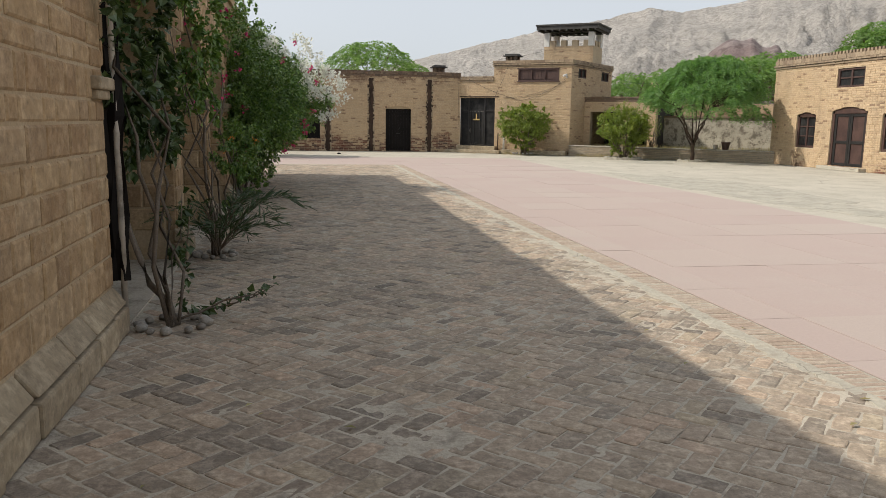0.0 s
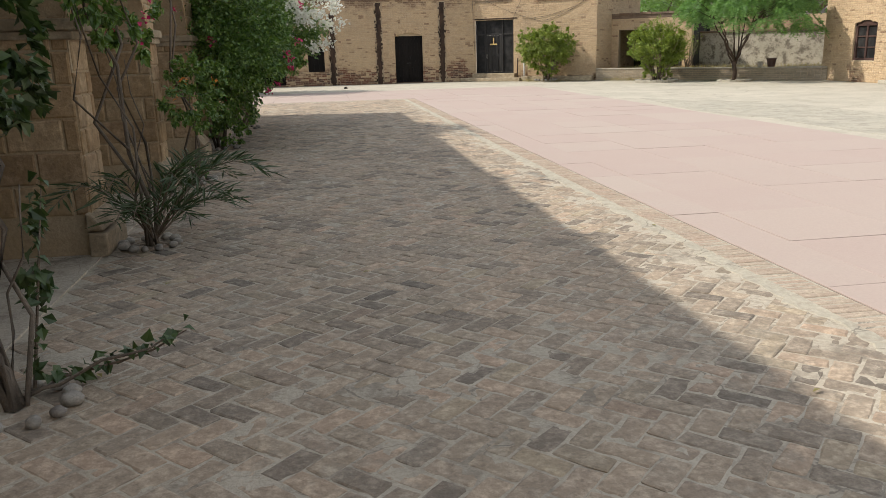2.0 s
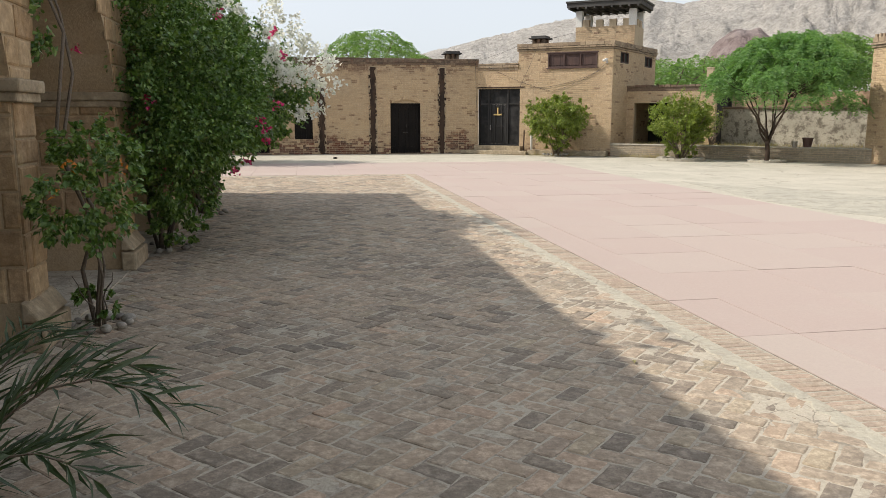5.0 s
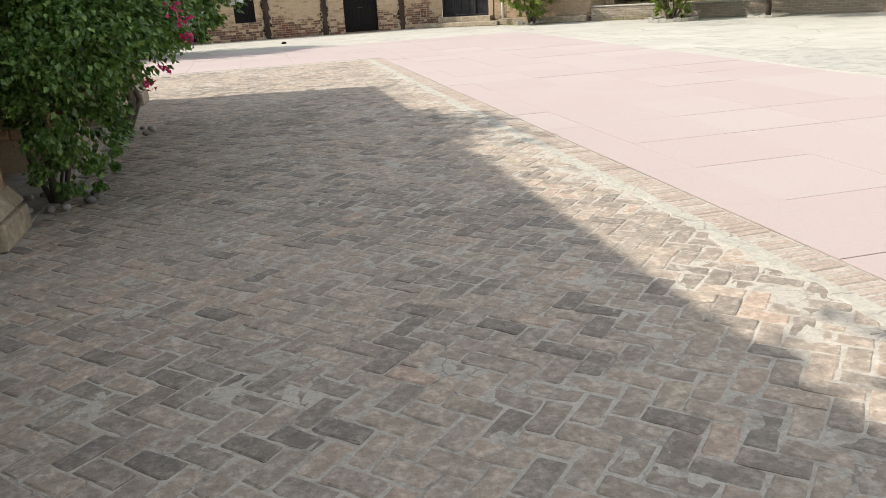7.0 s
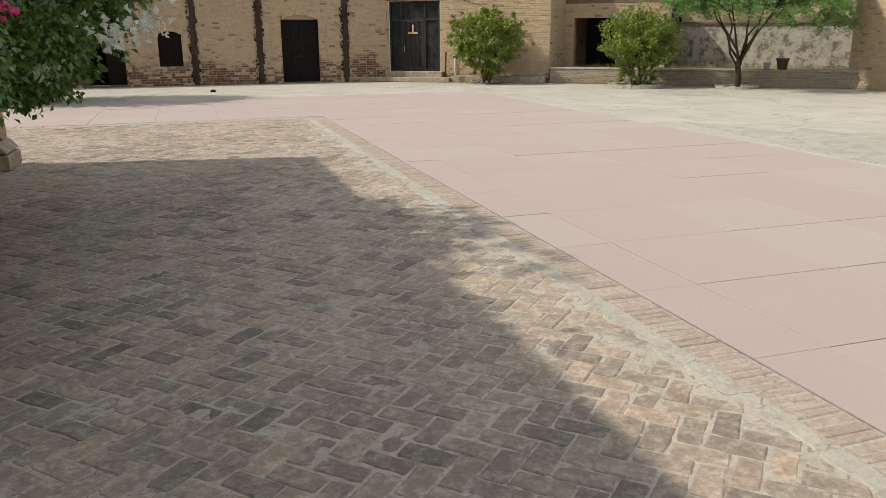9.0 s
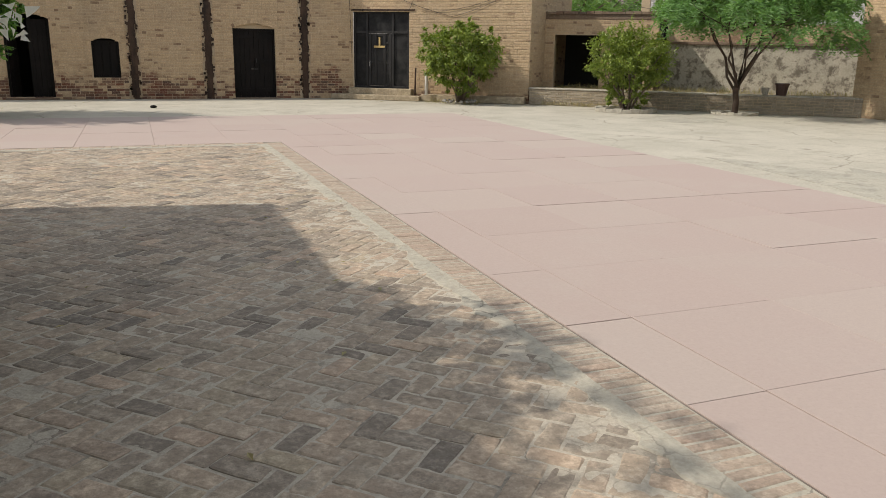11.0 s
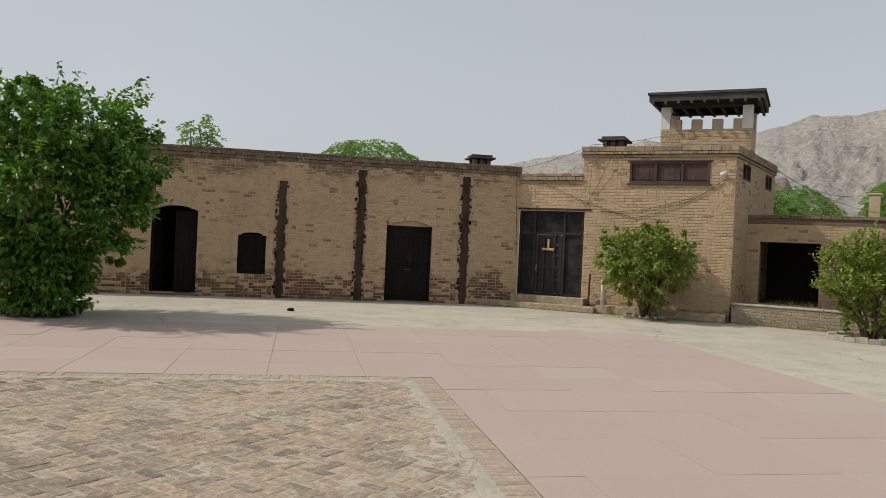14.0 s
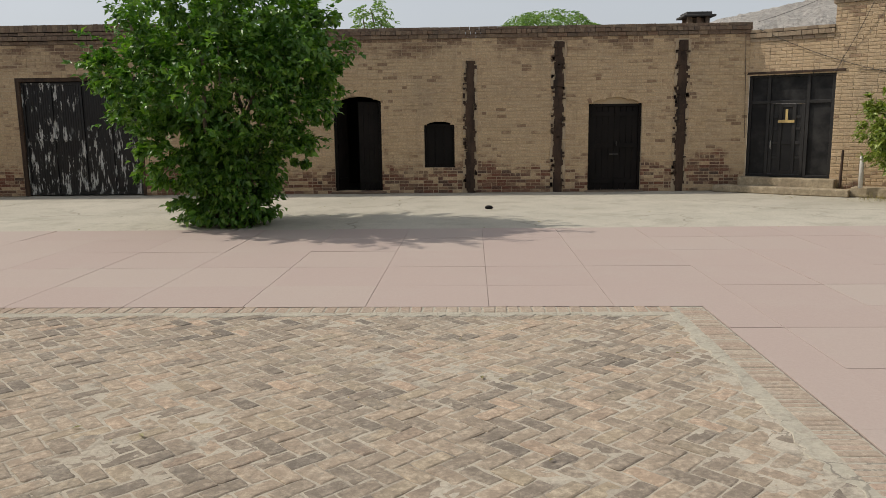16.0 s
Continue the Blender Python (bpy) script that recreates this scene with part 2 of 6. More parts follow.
cracked(mat_strip, 4.5, 0.03, 1.3, (0.14, 0.12, 0.1))
cracked(mat_bed, 5.0, 0.028, 1.0, (0.15, 0.125, 0.1))
mat_border = masonry("border brick", True, [(0.5, 0.395, 0.305), (0.45, 0.345, 0.26), (0.53, 0.43, 0.335), (0.42, 0.32, 0.245), (0.51, 0.375, 0.285)], (0.52, 0.46, 0.375), dirt=(0.53, 0.47, 0.38), dirt_amount=0.6)
mat_stone_joined = masonry("sandstone", True, [(0.46, 0.295, 0.145), (0.55, 0.38, 0.2), (0.4, 0.25, 0.12), (0.51, 0.345, 0.18), (0.59, 0.43, 0.25), (0.37, 0.235, 0.12)], (0.58, 0.43, 0.25), dirt=(0.3, 0.2, 0.11), dirt_amount=0.45, grain=20, bump=1.0, blotchy=0.32)
mat_stone_single = masonry("sandstone block", False, [(0.46, 0.295, 0.145), (0.55, 0.38, 0.2), (0.4, 0.25, 0.12), (0.51, 0.345, 0.18), (0.59, 0.43, 0.25), (0.37, 0.235, 0.12)], (0.58, 0.43, 0.25), dirt=(0.3, 0.2, 0.11), dirt_amount=0.45, grain=20, bump=1.0, blotchy=0.32)
mat_plinth = masonry("plinth stone", False, [(0.42, 0.34, 0.23), (0.48, 0.39, 0.26), (0.36, 0.28, 0.18)], (0.56, 0.47, 0.34), dirt=(0.17, 0.14, 0.11), dirt_amount=0.5, grain=18, blotchy=0.34)
# dark brown base colour stands in for the arcade's inner shade
mat_arcade_shade = surface("shade-coloured stone", (0.13, 0.09, 0.058), (0.2, 0.145, 0.095), 1.2, 20, 0.95, 0.6, dirt=(0.07, 0.05, 0.035))
mat_stone_mortar = surface("sandstone mortar", (0.44, 0.33, 0.2), (0.5, 0.4, 0.27), 1.5, 40, 0.95, 0.6)
mat_slab = masonry("pink slab", False, [(0.42, 0.331, 0.295), (0.427, 0.338, 0.301), (0.434, 0.357, 0.314), (0.422, 0.333, 0.297), (0.425, 0.335, 0.298), (0.432, 0.35, 0.309), (0.418, 0.328, 0.292)], dirt=(0.436, 0.368, 0.325), dirt_amount=0.6, grain=55, bump=0.06, blotchy=0.03, specks=0.08)
mat_joint = surface("slab joint", (0.15, 0.12, 0.1), (0.33, 0.27, 0.235), 1.6, 60)
mat_concrete = surface("yard concrete", (0.465, 0.428, 0.352), (0.545, 0.503, 0.418), 0.55, 30, 0.92, 0.5, dirt=(0.36, 0.33, 0.268), dirt_at=(0.46, 0.68))
cracked(mat_concrete, 0.32, 0.008, 0.5, (0.2, 0.175, 0.14))
mat_patch = surface("dirty concrete", (0.39, 0.365, 0.305), (0.5, 0.46, 0.375), 1.6, 25, 0.95, 0.5, dirt=(0.29, 0.27, 0.225), dirt_at=(0.48, 0.64))
mat_earth = surface("dry earth", (0.38, 0.31, 0.22), (0.3, 0.25, 0.17), 0.3, 12, 1.0, 0.6)
mat_dark = surface("dark painted wood", (0.006, 0.005, 0.0045), (0.013, 0.01, 0.009), 2.0, 60, 0.6, 0.2)
mat_dark.node_tree.nodes["Principled BSDF"].inputs["Specular IOR Level"].default_value = 0.15
mat_frame = surface("black frame", (0.008, 0.007, 0.007), (0.02, 0.018, 0.017), 3.0, 50, 0.6, 0.2)
mat_maroon = surface("maroon wood", (0.05, 0.024, 0.02), (0.09, 0.048, 0.038), 2.5, 60, 0.6, 0.25)
mat_beam = surface("weathered timber", (0.022, 0.014, 0.01), (0.085, 0.05, 0.032), 5.0, 35, 0.9, 0.6, stretch=(1, 1, 0.25), dirt=(0.14, 0.085, 0.055), dirt_at=(0.6, 0.7))
mat_white = surface("white plaster", (0.72, 0.7, 0.66), (0.8, 0.78, 0.74), 2.0, 40, 0.8, 0.2)
mat_plaster = surface("stained plaster", (0.47, 0.43, 0.37), (0.56, 0.52, 0.45), 0.8, 20, 0.92, 0.4, dirt=(0.2, 0.185, 0.16), dirt_at=(0.5, 0.68), stretch=(1, 1, 0.5))
mat_roof = surface("dark roofing", (0.045, 0.042, 0.04), (0.08, 0.075, 0.07), 1.5, 30, 0.8, 0.3)
mat_bark = surface("bark", (0.16, 0.12, 0.09), (0.25, 0.2, 0.15), 4.0, 60, 0.95, 0.8, 0.02)
mat_dark_bark = surface("dark reddish bark", (0.055, 0.036, 0.026), (0.1, 0.068, 0.05), 5.0, 60, 0.95, 0.8, 0.02)
# dark blotches are part stain, part tree shadow put into the colour
mat_back = surface("stained and shade-painted grey plaster", (0.42, 0.385, 0.31), (0.54, 0.495, 0.405), 1.6, 24, 0.95, 0.6, dirt=(0.16, 0.14, 0.11), dirt_at=(0.46, 0.62))
mat_grey_brick = masonry("grey weathered brick", True, [(0.36, 0.305, 0.225), (0.4, 0.34, 0.255), (0.31, 0.26, 0.19), (0.43, 0.37, 0.28)], (0.46, 0.41, 0.33), dirt=(0.2, 0.17, 0.13), dirt_amount=0.7)
mat_pale_bark = surface("pale bark", (0.2, 0.165, 0.13), (0.13, 0.105, 0.08), 5.0, 50, 0.95, 0.7, 0.02)
mat_pebble = masonry("pebble", False, [(0.3, 0.28, 0.25), (0.42, 0.4, 0.36), (0.22, 0.2, 0.18), (0.5, 0.47, 0.42)], dirt_amount=0.2)
# near-black base colour paints the darkness of rooms behind openings
mat_room_shade = surface("unlit room", (0.02, 0.018, 0.016), (0.03, 0.027, 0.024), 1.0, 10)
mat_steel = surface("grey pipe", (0.35, 0.34, 0.32), (0.45, 0.43, 0.4), 3, 40, 0.5, 0.1)
mat_cable = surface("black cable", (0.03, 0.03, 0.03), (0.06, 0.055, 0.05), 3, 40, 0.6, 0)
mat_gold = surface("yellow cross paint", (0.6, 0.42, 0.16), (0.66, 0.48, 0.2), 4, 40, 0.5, 0.1)
mat_grass = leafy("dry grass", [(0.3, 0.24, 0.11), (0.22, 0.2, 0.08), (0.4, 0.32, 0.16)], 0.2)
leaf_boug = leafy("bougainvillea leaf", [(0.04, 0.09, 0.02), (0.1, 0.185, 0.042), (0.2, 0.3, 0.07), (0.06, 0.125, 0.027), (0.135, 0.23, 0.052)], 0.18, 0.34)
leaf_vine = leafy("vine leaf", [(0.03, 0.055, 0.018), (0.05, 0.088, 0.028), (0.08, 0.12, 0.042)], 0.15, 0.4)
leaf_bush = leafy("shrub leaf", [(0.1, 0.14, 0.022), (0.18, 0.235, 0.04), (0.29, 0.34, 0.065), (0.12, 0.17, 0.03), (0.225, 0.285, 0.05)], 0.24, 0.42)
leaf_mul = leafy("broad leaf", [(0.04, 0.11, 0.015), (0.07, 0.17, 0.024), (0.18, 0.32, 0.045), (0.05, 0.125, 0.017), (0.1, 0.22, 0.03)], 0.26, 0.38)
leaf_tree = leafy("feathery leaf", [(0.105, 0.2, 0.07), (0.15, 0.27, 0.095), (0.195, 0.325, 0.12)], 0.34)
leaf_far = leafy("distant leaf", [(0.12, 0.21, 0.07), (0.17, 0.27, 0.1), (0.22, 0.32, 0.13)], 0.35)
leaf_palm = leafy("palm leaf", [(0.03, 0.055, 0.025), (0.045, 0.075, 0.03), (0.06, 0.09, 0.04)], 0.2)
petal_white = leafy("white bract", [(0.8, 0.8, 0.73), (0.86, 0.86, 0.8), (0.76, 0.78, 0.66)], 0.45, through_tint=(1, 1, 1))
petal_pink = leafy("pink bract", [(0.55, 0.02, 0.13), (0.65, 0.04, 0.2), (0.5, 0.03, 0.08)], 0.25, through_tint=(1, 1, 1))
petal_orange = leafy("orange bract", [(0.75, 0.25, 0.03), (0.8, 0.33, 0.06)], 0.25, through_tint=(1, 1, 1))

mat_gate = surface("chipped black gate paint", (0.008, 0.007, 0.008), (0.014, 0.013, 0.013), 2.0, 50, 0.5, 0.2)
nt = mat_gate.node_tree
chips = noisy(nt, 4.0, 5, 0.72, (3.4, 1, 0.6), "World")
zone = noisy(nt, 0.9, 3, 0.5, (1, 1, 1), "World")
base = nt.nodes["Principled BSDF"].inputs["Base Color"].links[0].from_socket
nt.links.new(mixed(nt, math_node(nt, "MULTIPLY", ramp(nt, chips, 0.55, 0.58), ramp(nt, zone, 0.46, 0.52)), base, (0.5, 0.5, 0.48)), nt.nodes["Principled BSDF"].inputs["Base Color"])

mat_glass, nt, bsdf = nodes_of("dusty dark glass")
bsdf.inputs["Base Color"].default_value = (0.03, 0.03, 0.032, 1)
bsdf.inputs["Roughness"].default_value = 0.3
bsdf.inputs["Specular IOR Level"].default_value = 0.1
dusty = ramp(nt, noisy(nt, 3.0, 4, 0.6, (1, 1, 1), "World"), 0.35, 0.8)
nt.links.new(mixed(nt, dusty, (0.018, 0.018, 0.019), (0.05, 0.049, 0.048)), bsdf.inputs["Base Color"])

# ---- building blocks ----


class Shape:
    """Gathers corners and faces for one mesh."""

    def __init__(self):
        self.v, self.f = [], []

    def box(self, x0, x1, y0, y1, z0, z1, m=None):
        n = len(self.v)
        pts = [(x0, y0, z0), (x1, y0, z0), (x1, y1, z0), (x0, y1, z0), (x0, y0, z1), (x1, y0, z1), (x1, y1, z1), (x0, y1, z1)]
        self.v += [tuple(m @ Vector(p)) for p in pts] if m else pts
        self.f += [tuple(n + i for i in q) for q in ((0, 3, 2, 1), (4, 5, 6, 7), (0, 1, 5, 4), (1, 2, 6, 5), (2, 3, 7, 6), (3, 0, 4, 7))]
        return self

    def prism(self, outline, y0, y1):
        """An outline in x and z (counter-clockwise seen from -y), pushed from y0 to y1."""
        n, k = len(self.v), len(outline)
        self.v += [(x, y0, z) for x, z in outline] + [(x, y1, z) for x, z in outline]
        self.f.append(tuple(range(n, n + k)))
        self.f.append(tuple(range(n + 2 * k - 1, n + k - 1, -1)))
        for i in range(k):
            j = (i + 1) % k
            self.f.append((n + j, n + i, n + k + i, n + k + j))
        return self

    def tube(self, pts, radii, sides=7):
        """A round limb along pts, with a radius at each."""
        n = len(self.v)
        for i, p in enumerate(pts):
            p = Vector(p)
            d = (Vector(pts[min(i + 1, len(pts) - 1)]) - Vector(pts[max(i - 1, 0)])).normalized()
            a = d.orthogonal().normalized() if abs(d.z) < 0.95 else Vector((1, 0, 0)).cross(d).normalized()
            b = d.cross(a)
            for k in range(sides):
                w = 2 * math.pi * k / sides
                self.v.append(tuple(p + (a * math.cos(w) + b * math.sin(w)) * radii[i]))
        for i in range(len(pts) - 1):
            for k in range(sides):
                j = (k + 1) % sides
                self.f.append((n + i * sides + k, n + i * sides + j, n + (i + 1) * sides + j, n + (i + 1) * sides + k))
        self.f.append(tuple(range(n + sides - 1, n - 1, -1)))
        self.f.append(tuple(range(n + (len(pts) - 1) * sides, n + len(pts) * sides)))
        return self

    def ball(self, centre, radii, rings=6, sides=9, rough=0.0, seed=0):
        r = random.Random(seed)
        n = len(self.v)
        self.v.append((centre[0], centre[1], centre[2] + radii[2]))
        for i in range(1, rings):
            a = math.pi * i / rings
            for k in range(sides):
                w = 2 * math.pi * k / sides
                q = 1 + r.uniform(-rough, rough)
                self.v.append((centre[0] + radii[0] * q * math.sin(a) * math.cos(w), centre[1] + radii[1] * q * math.sin(a) * math.sin(w), centre[2] + radii[2] * q * math.cos(a)))
        self.v.append((centre[0], centre[1], centre[2] - radii[2]))
        for k in range(sides):
            j = (k + 1) % sides
            self.f.append((n, n + 1 + k, n + 1 + j))
            for i in range(rings - 2):
                self.f.append((n + 1 + i * sides + k, n + 1 + (i + 1) * sides + k, n + 1 + (i + 1) * sides + j, n + 1 + i * sides + j))
            e = n + 1 + (rings - 2) * sides
            self.f.append((e + k, len(self.v) - 1, e + j))
        return self

    def mesh(self, name, mat, smooth=False):
        me = bpy.data.meshes.new(name)
        me.from_pydata(self.v, [], self.f)
        me.materials.append(mat)
        if smooth:
            me.polygons.foreach_set("use_smooth", [True] * len(me.polygons))
        me.update()
        return me

    def make(self, name, mat, parent=None, m=None, smooth=False, bevel=0.0):
        ob = new(name, self.mesh(name, mat, smooth))
        return put(ob, parent, m, bevel)


def put(ob, parent=None, m=None, bevel=0.0):
    if parent:
        ob.parent = parent
    if m is not None:
        ob.matrix_basis = m
    if bevel:
        mod = ob.modifiers.new("bevel", "BEVEL")
        mod.width, mod.segments, mod.limit_method = bevel, 2, "ANGLE"
    return ob


def thing(name, m, label, category, group="", kind=""):
    """An Empty at a thing's base, for its parts."""
    e = new(name)
    e.empty_display_size = 0.1
    e.matrix_basis = m
    return tagged(e, label, category, group, kind)


def arc(u0, u1, z, rise, n=10):
    """The curve of a segmental arch from (u0, z) to (u1, z)."""
    h = (u1 - u0) / 2
    r = (h * h + rise * rise) / (2 * rise)
    a = math.asin(min(1, h / r))
    if rise > h:
        a = math.pi - a
    return [((u0 + u1) / 2 + r * math.sin(-a + 2 * a * i / n), z + rise - r + r * math.cos(-a + 2 * a * i / n)) for i in range(n + 1)]


class Hole:
    def __init__(self, u0, u1, z0, z1, rise=0.0):
        self.u0, self.u1, self.z0, self.z1, self.rise = u0, u1, z0, z1, rise

    def span(self, z, pad=0.0):
        """The stretch that it takes out of a course at height z."""
        if z < self.z0 - pad or z > self.z1 + self.rise + pad:
            return None
        if z <= self.z1 or not self.rise:
            return (self.u0 - pad, self.u1 + pad)
        h = (self.u1 - self.u0) / 2
        r = (h * h + self.rise ** 2) / (2 * self.rise)
        d = z - (self.z1 + self.rise - r)
        if d >= r + pad:
            return None
        w = math.sqrt((r + pad) ** 2 - d * d)
        return ((self.u0 + self.u1) / 2 - w, (self.u0 + self.u1) / 2 + w)


def wall(name, m, u0, u1, height, thick, holes, mat, label, y0=0.0):
    """A thick wall with its openings cut through. Local x runs along it, y into it."""
    s = Shape()
    at = u0
    for h in sorted(holes, key=lambda q: q.u0):
        if h.u0 > at:
            s.box(at, h.u0, y0, y0 + thick, 0, height)
        if h.z0 > 0:
            s.box(h.u0, h.u1, y0, y0 + thick, 0, h.z0)
        if h.rise:
            s.prism(arc(h.u0, h.u1, h.z1, h.rise) + [(h.u1, height), (h.u0, height)], y0, y0 + thick)
        else:
            s.box(h.u0, h.u1, y0, y0 + thick, h.z1, height)
        at = h.u1
    s.box(at, u1, y0, y0 + thick, 0, height)
    return tagged(s.make(name, mat, None, m), label, "wall", kind="structure")


# one brick of size 1 x 1 x 1 about its face centre, with its front edges broken
PIECE_F = [(0, 1, 5, 4), (1, 2, 6, 5), (2, 3, 7, 6), (3, 0, 4, 7), (4, 5, 9, 8), (5, 6, 10, 9), (6, 7, 11, 10), (7, 4, 8, 11), (8, 9, 10, 11)]


def piece_v(w, h, proud, edge, jit=None):
    """Corners of a piece that lies in x and z, proud towards -y."""
    j = jit or (lambda: 0.0)
    x, z = w / 2, h / 2
    back = [(-x, 0.01, -z), (x, 0.01, -z), (x, 0.01, z), (-x, 0.01, z)]
    mid = [(a + j(), -proud + edge * 0.6, b + j()) for a, _, b in back]
    top = [(a - math.copysign(edge, a), -proud + j() * 0.3, b - math.copysign(edge, b)) for a, _, b in mid]
    return back + mid + top


def lay(u0, u1, z0, z1, holes, r, length=0.215, high=0.062, joint=0.011, pad=0.0, vary=0.0, headers=0.14):
    """Stretcher courses as (u, z, length, height), broken off at the openings."""
    out = []
    rows = int((z1 - z0) / (high + joint))
    steps = [1 + r.uniform(-vary, vary) for _ in range(rows)]
    scale, foot = (z1 - z0) / sum(steps), z0
    for i in range(rows):
        step = steps[i] * scale
        z = foot + step / 2
        foot += step
        cuts = [c for c in (h.span(z, pad) for h in holes) if c]
        u = u0 - (0.5 * (length + joint) if i % 2 else 0.0) - r.uniform(0, 0.02)
        while u < u1:
            long = length * (1 + r.uniform(-1.6, 1.6) * vary) if r.random() > headers else length * 0.48
            a, b = max(u, u0), min(u + long, u1)
            u += long + joint
            bits = [(a, b)]
            for c0, c1 in cuts:
                nxt = []
                for p, q in bits:
                    if c1 <= p or c0 >= q:
                        nxt.append((p, q))
                    else:
                        if c0 - p > 0.03:
                            nxt.append((p, c0))
                        if q - c1 > 0.03:
                            nxt.append((c1, q))
                bits = nxt
            out += [((p + q) / 2, z, q - p, step - joint) for p, q in bits if q - p > 0.03]
    return out


def face_of_bricks(parent, bricks, singles, mat_single, mat_joined, r, proud=0.009, edge=0.006, name="brick"):
    """Lays courses on a wall: those inside singles(u, z) are pieces of their own, the others one mesh."""
    shared, rest, n1 = {}, Shape(), 0
    for u, z, w, h in bricks:
        if singles and singles(u, z) and n1 < 300:
            n1 += 1
            key = (round(w, 2), round(h, 3), r.randrange(3))
            if key not in shared:
                q = Shape()
                q.v, q.f = piece_v(w, h, proud, edge, lambda: r.uniform(-0.003, 0.003)), PIECE_F
                shared[key] = q.mesh(name, mat_single)
            put(new(name, shared[key]), parent, pose(u, r.uniform(-0.003, 0.003), z))
        else:
            n = len(rest.v)
            dy = r.uniform(-0.003, 0.003)
            rest.v += [(a + u, b + dy, c + z) for a, b, c in piece_v(w, h, proud, edge, lambda: r.uniform(-0.003, 0.003))]
            rest.f += [tuple(n + i for i in f) for f in PIECE_F]
    if rest.v:
        tagged(rest.make(name + "_courses", mat_joined, parent), kind="stuff")


def leaves(centres, outward, size, r, droop=0.3, slim=0.5, fold=0.25, face=0.5, simple=False):
    """Folded pointed leaves at the given places, along outward directions, their upper sides turned to the light: one Shape."""
    s = Shape()
    n = len(centres)
    c = np.asarray(centres, float)
    away = np.asarray(outward, float)
    o = away + r.normal(0, 0.65, (n, 3))
    o[:, 2] -= droop
    o /= np.linalg.norm(o, axis=1)[:, None] + 1e-9
    top = away / (np.linalg.norm(away, axis=1)[:, None] + 1e-9) * 0.55 + np.array((0, 0, 0.85)) + r.normal(0, face, (n, 3))
    side = np.cross(o, top)
    side /= np.linalg.norm(side, axis=1)[:, None] + 1e-9
    up = np.cross(side, o)
    z = size * r.uniform(0.65, 1.25, (n, 1))
    w = z * slim
    left, right = c + o * z * 0.45 + side * w * 0.5 + up * w * fold, c + o * z * 0.45 - side * w * 0.5 + up * w * fold
    tip = c + o * z - up * z * 0.12
    if simple:
        v, per, tri = np.stack([c, left, tip, right], 1), 4, [[0, 1, 2], [0, 2, 3]]
    else:
        v, per, tri = np.stack([c, left, c + o * z * 0.5, right, tip], 1), 5, [[0, 1, 2], [1, 4, 2], [0, 2, 3], [3, 2, 4]]
    s.v = v.reshape(-1, 3).tolist()
    s.f = (np.arange(n)[:, None, None] * per + np.array(tri)[None]).reshape(-1, 3).tolist()
    return s


def clumps(blobs, per, r, shell=0.55):
    """Leaf places in lumpy balls (x, y, z, rx, ry, rz): many small sprays about points near each ball's skin."""
    cs, os = [], []
    for x, y, z, rx, ry, rz, share in blobs:
        n = int(per * share)
        k = max(5, n // 34)
        d = r.normal(0, 1, (k, 3))
        d /= np.linalg.norm(d, axis=1)[:, None]
        depth = shell + (1.08 - shell) * r.random((k, 1)) ** 0.6
        sprays = d * depth
        pick = r.integers(0, k, n)
        at = sprays[pick] + r.normal(0, 1, (n, 3)) * r.uniform(0.05, 0.11, (k, 1))[pick]
        cs.append(at * (rx, ry, rz) + (x, y, z))
        os.append(d[pick])
    return np.concatenate(cs), np.concatenate(os)

# ---- ground ----
s = Shape()
s.box(-4000, 4000, -4000, 4000, -0.5, -0.07)
tagged(s.make("ground", mat_earth), "dry brown earth reaching to the horizon", "ground", kind="structure")
s = Shape()
s.box(8.5, 19.0, -8, 31.2, -0.06, -0.004)
s.box(-20, 19.0, 31.2, 40, -0.06, -0.004)
s.box(-1.0, 8.5, -8, -4, -0.06, -0.004)
tagged(s.make("pavement_concrete", mat_concrete), "pale sun-bleached concrete yard, cracked and dusty", "pavement", kind="structure")

# rough darker patch on the concrete, an uneven sheet
n = 40
outline = []
for k in range(n):
    w = 2 * math.pi * k / n
    q = 1 + 0.16 * math.sin(3 * w + 1) + 0.1 * math.sin(7 * w) + rng.uniform(-0.06, 0.06)
    outline.append((9.9 + 1.25 * q * math.cos(w), 16.8 + 5.3 * q * math.sin(w)))
s = Shape()
s.v = [(x, y, 0.0) for x, y in outline] + [(x, y, -0.03) for x, y in outline]
s.f = [tuple(range(n))] + [(k, n + k, n + (k + 1) % n, (k + 1) % n) for k in range(n)]
tagged(s.make("pavement_patch", mat_patch), "worn grey patch in the concrete", "pavement", kind="structure")
# round worn patch by the shrub
s = Shape()
n = 36
s.v = [(13.3 + 1.05 * math.cos(2 * math.pi * k / n), 28.6 + 1.0 * math.sin(2 * math.pi * k / n), 0.0) for k in range(n)] + [(13.3 + 1.05 * math.cos(2 * math.pi * k / n), 28.6 + 1.0 * math.sin(2 * math.pi * k / n), -0.03) for k in range(n)]
s.f = [tuple(range(n))] + [(k, n + k, n + (k + 1) % n, (k + 1) % n) for k in range(n)]
tagged(s.make("pavement_round", mat_patch), "round grey cement patch in the yard", "pavement", kind="structure")

bed = Shape()
bed.box(-1.05, 3.46, -6, 26.05, -0.06, -0.016)
bed.box(-14, -1.05, 21.6, 26.05, -0.06, -0.016)


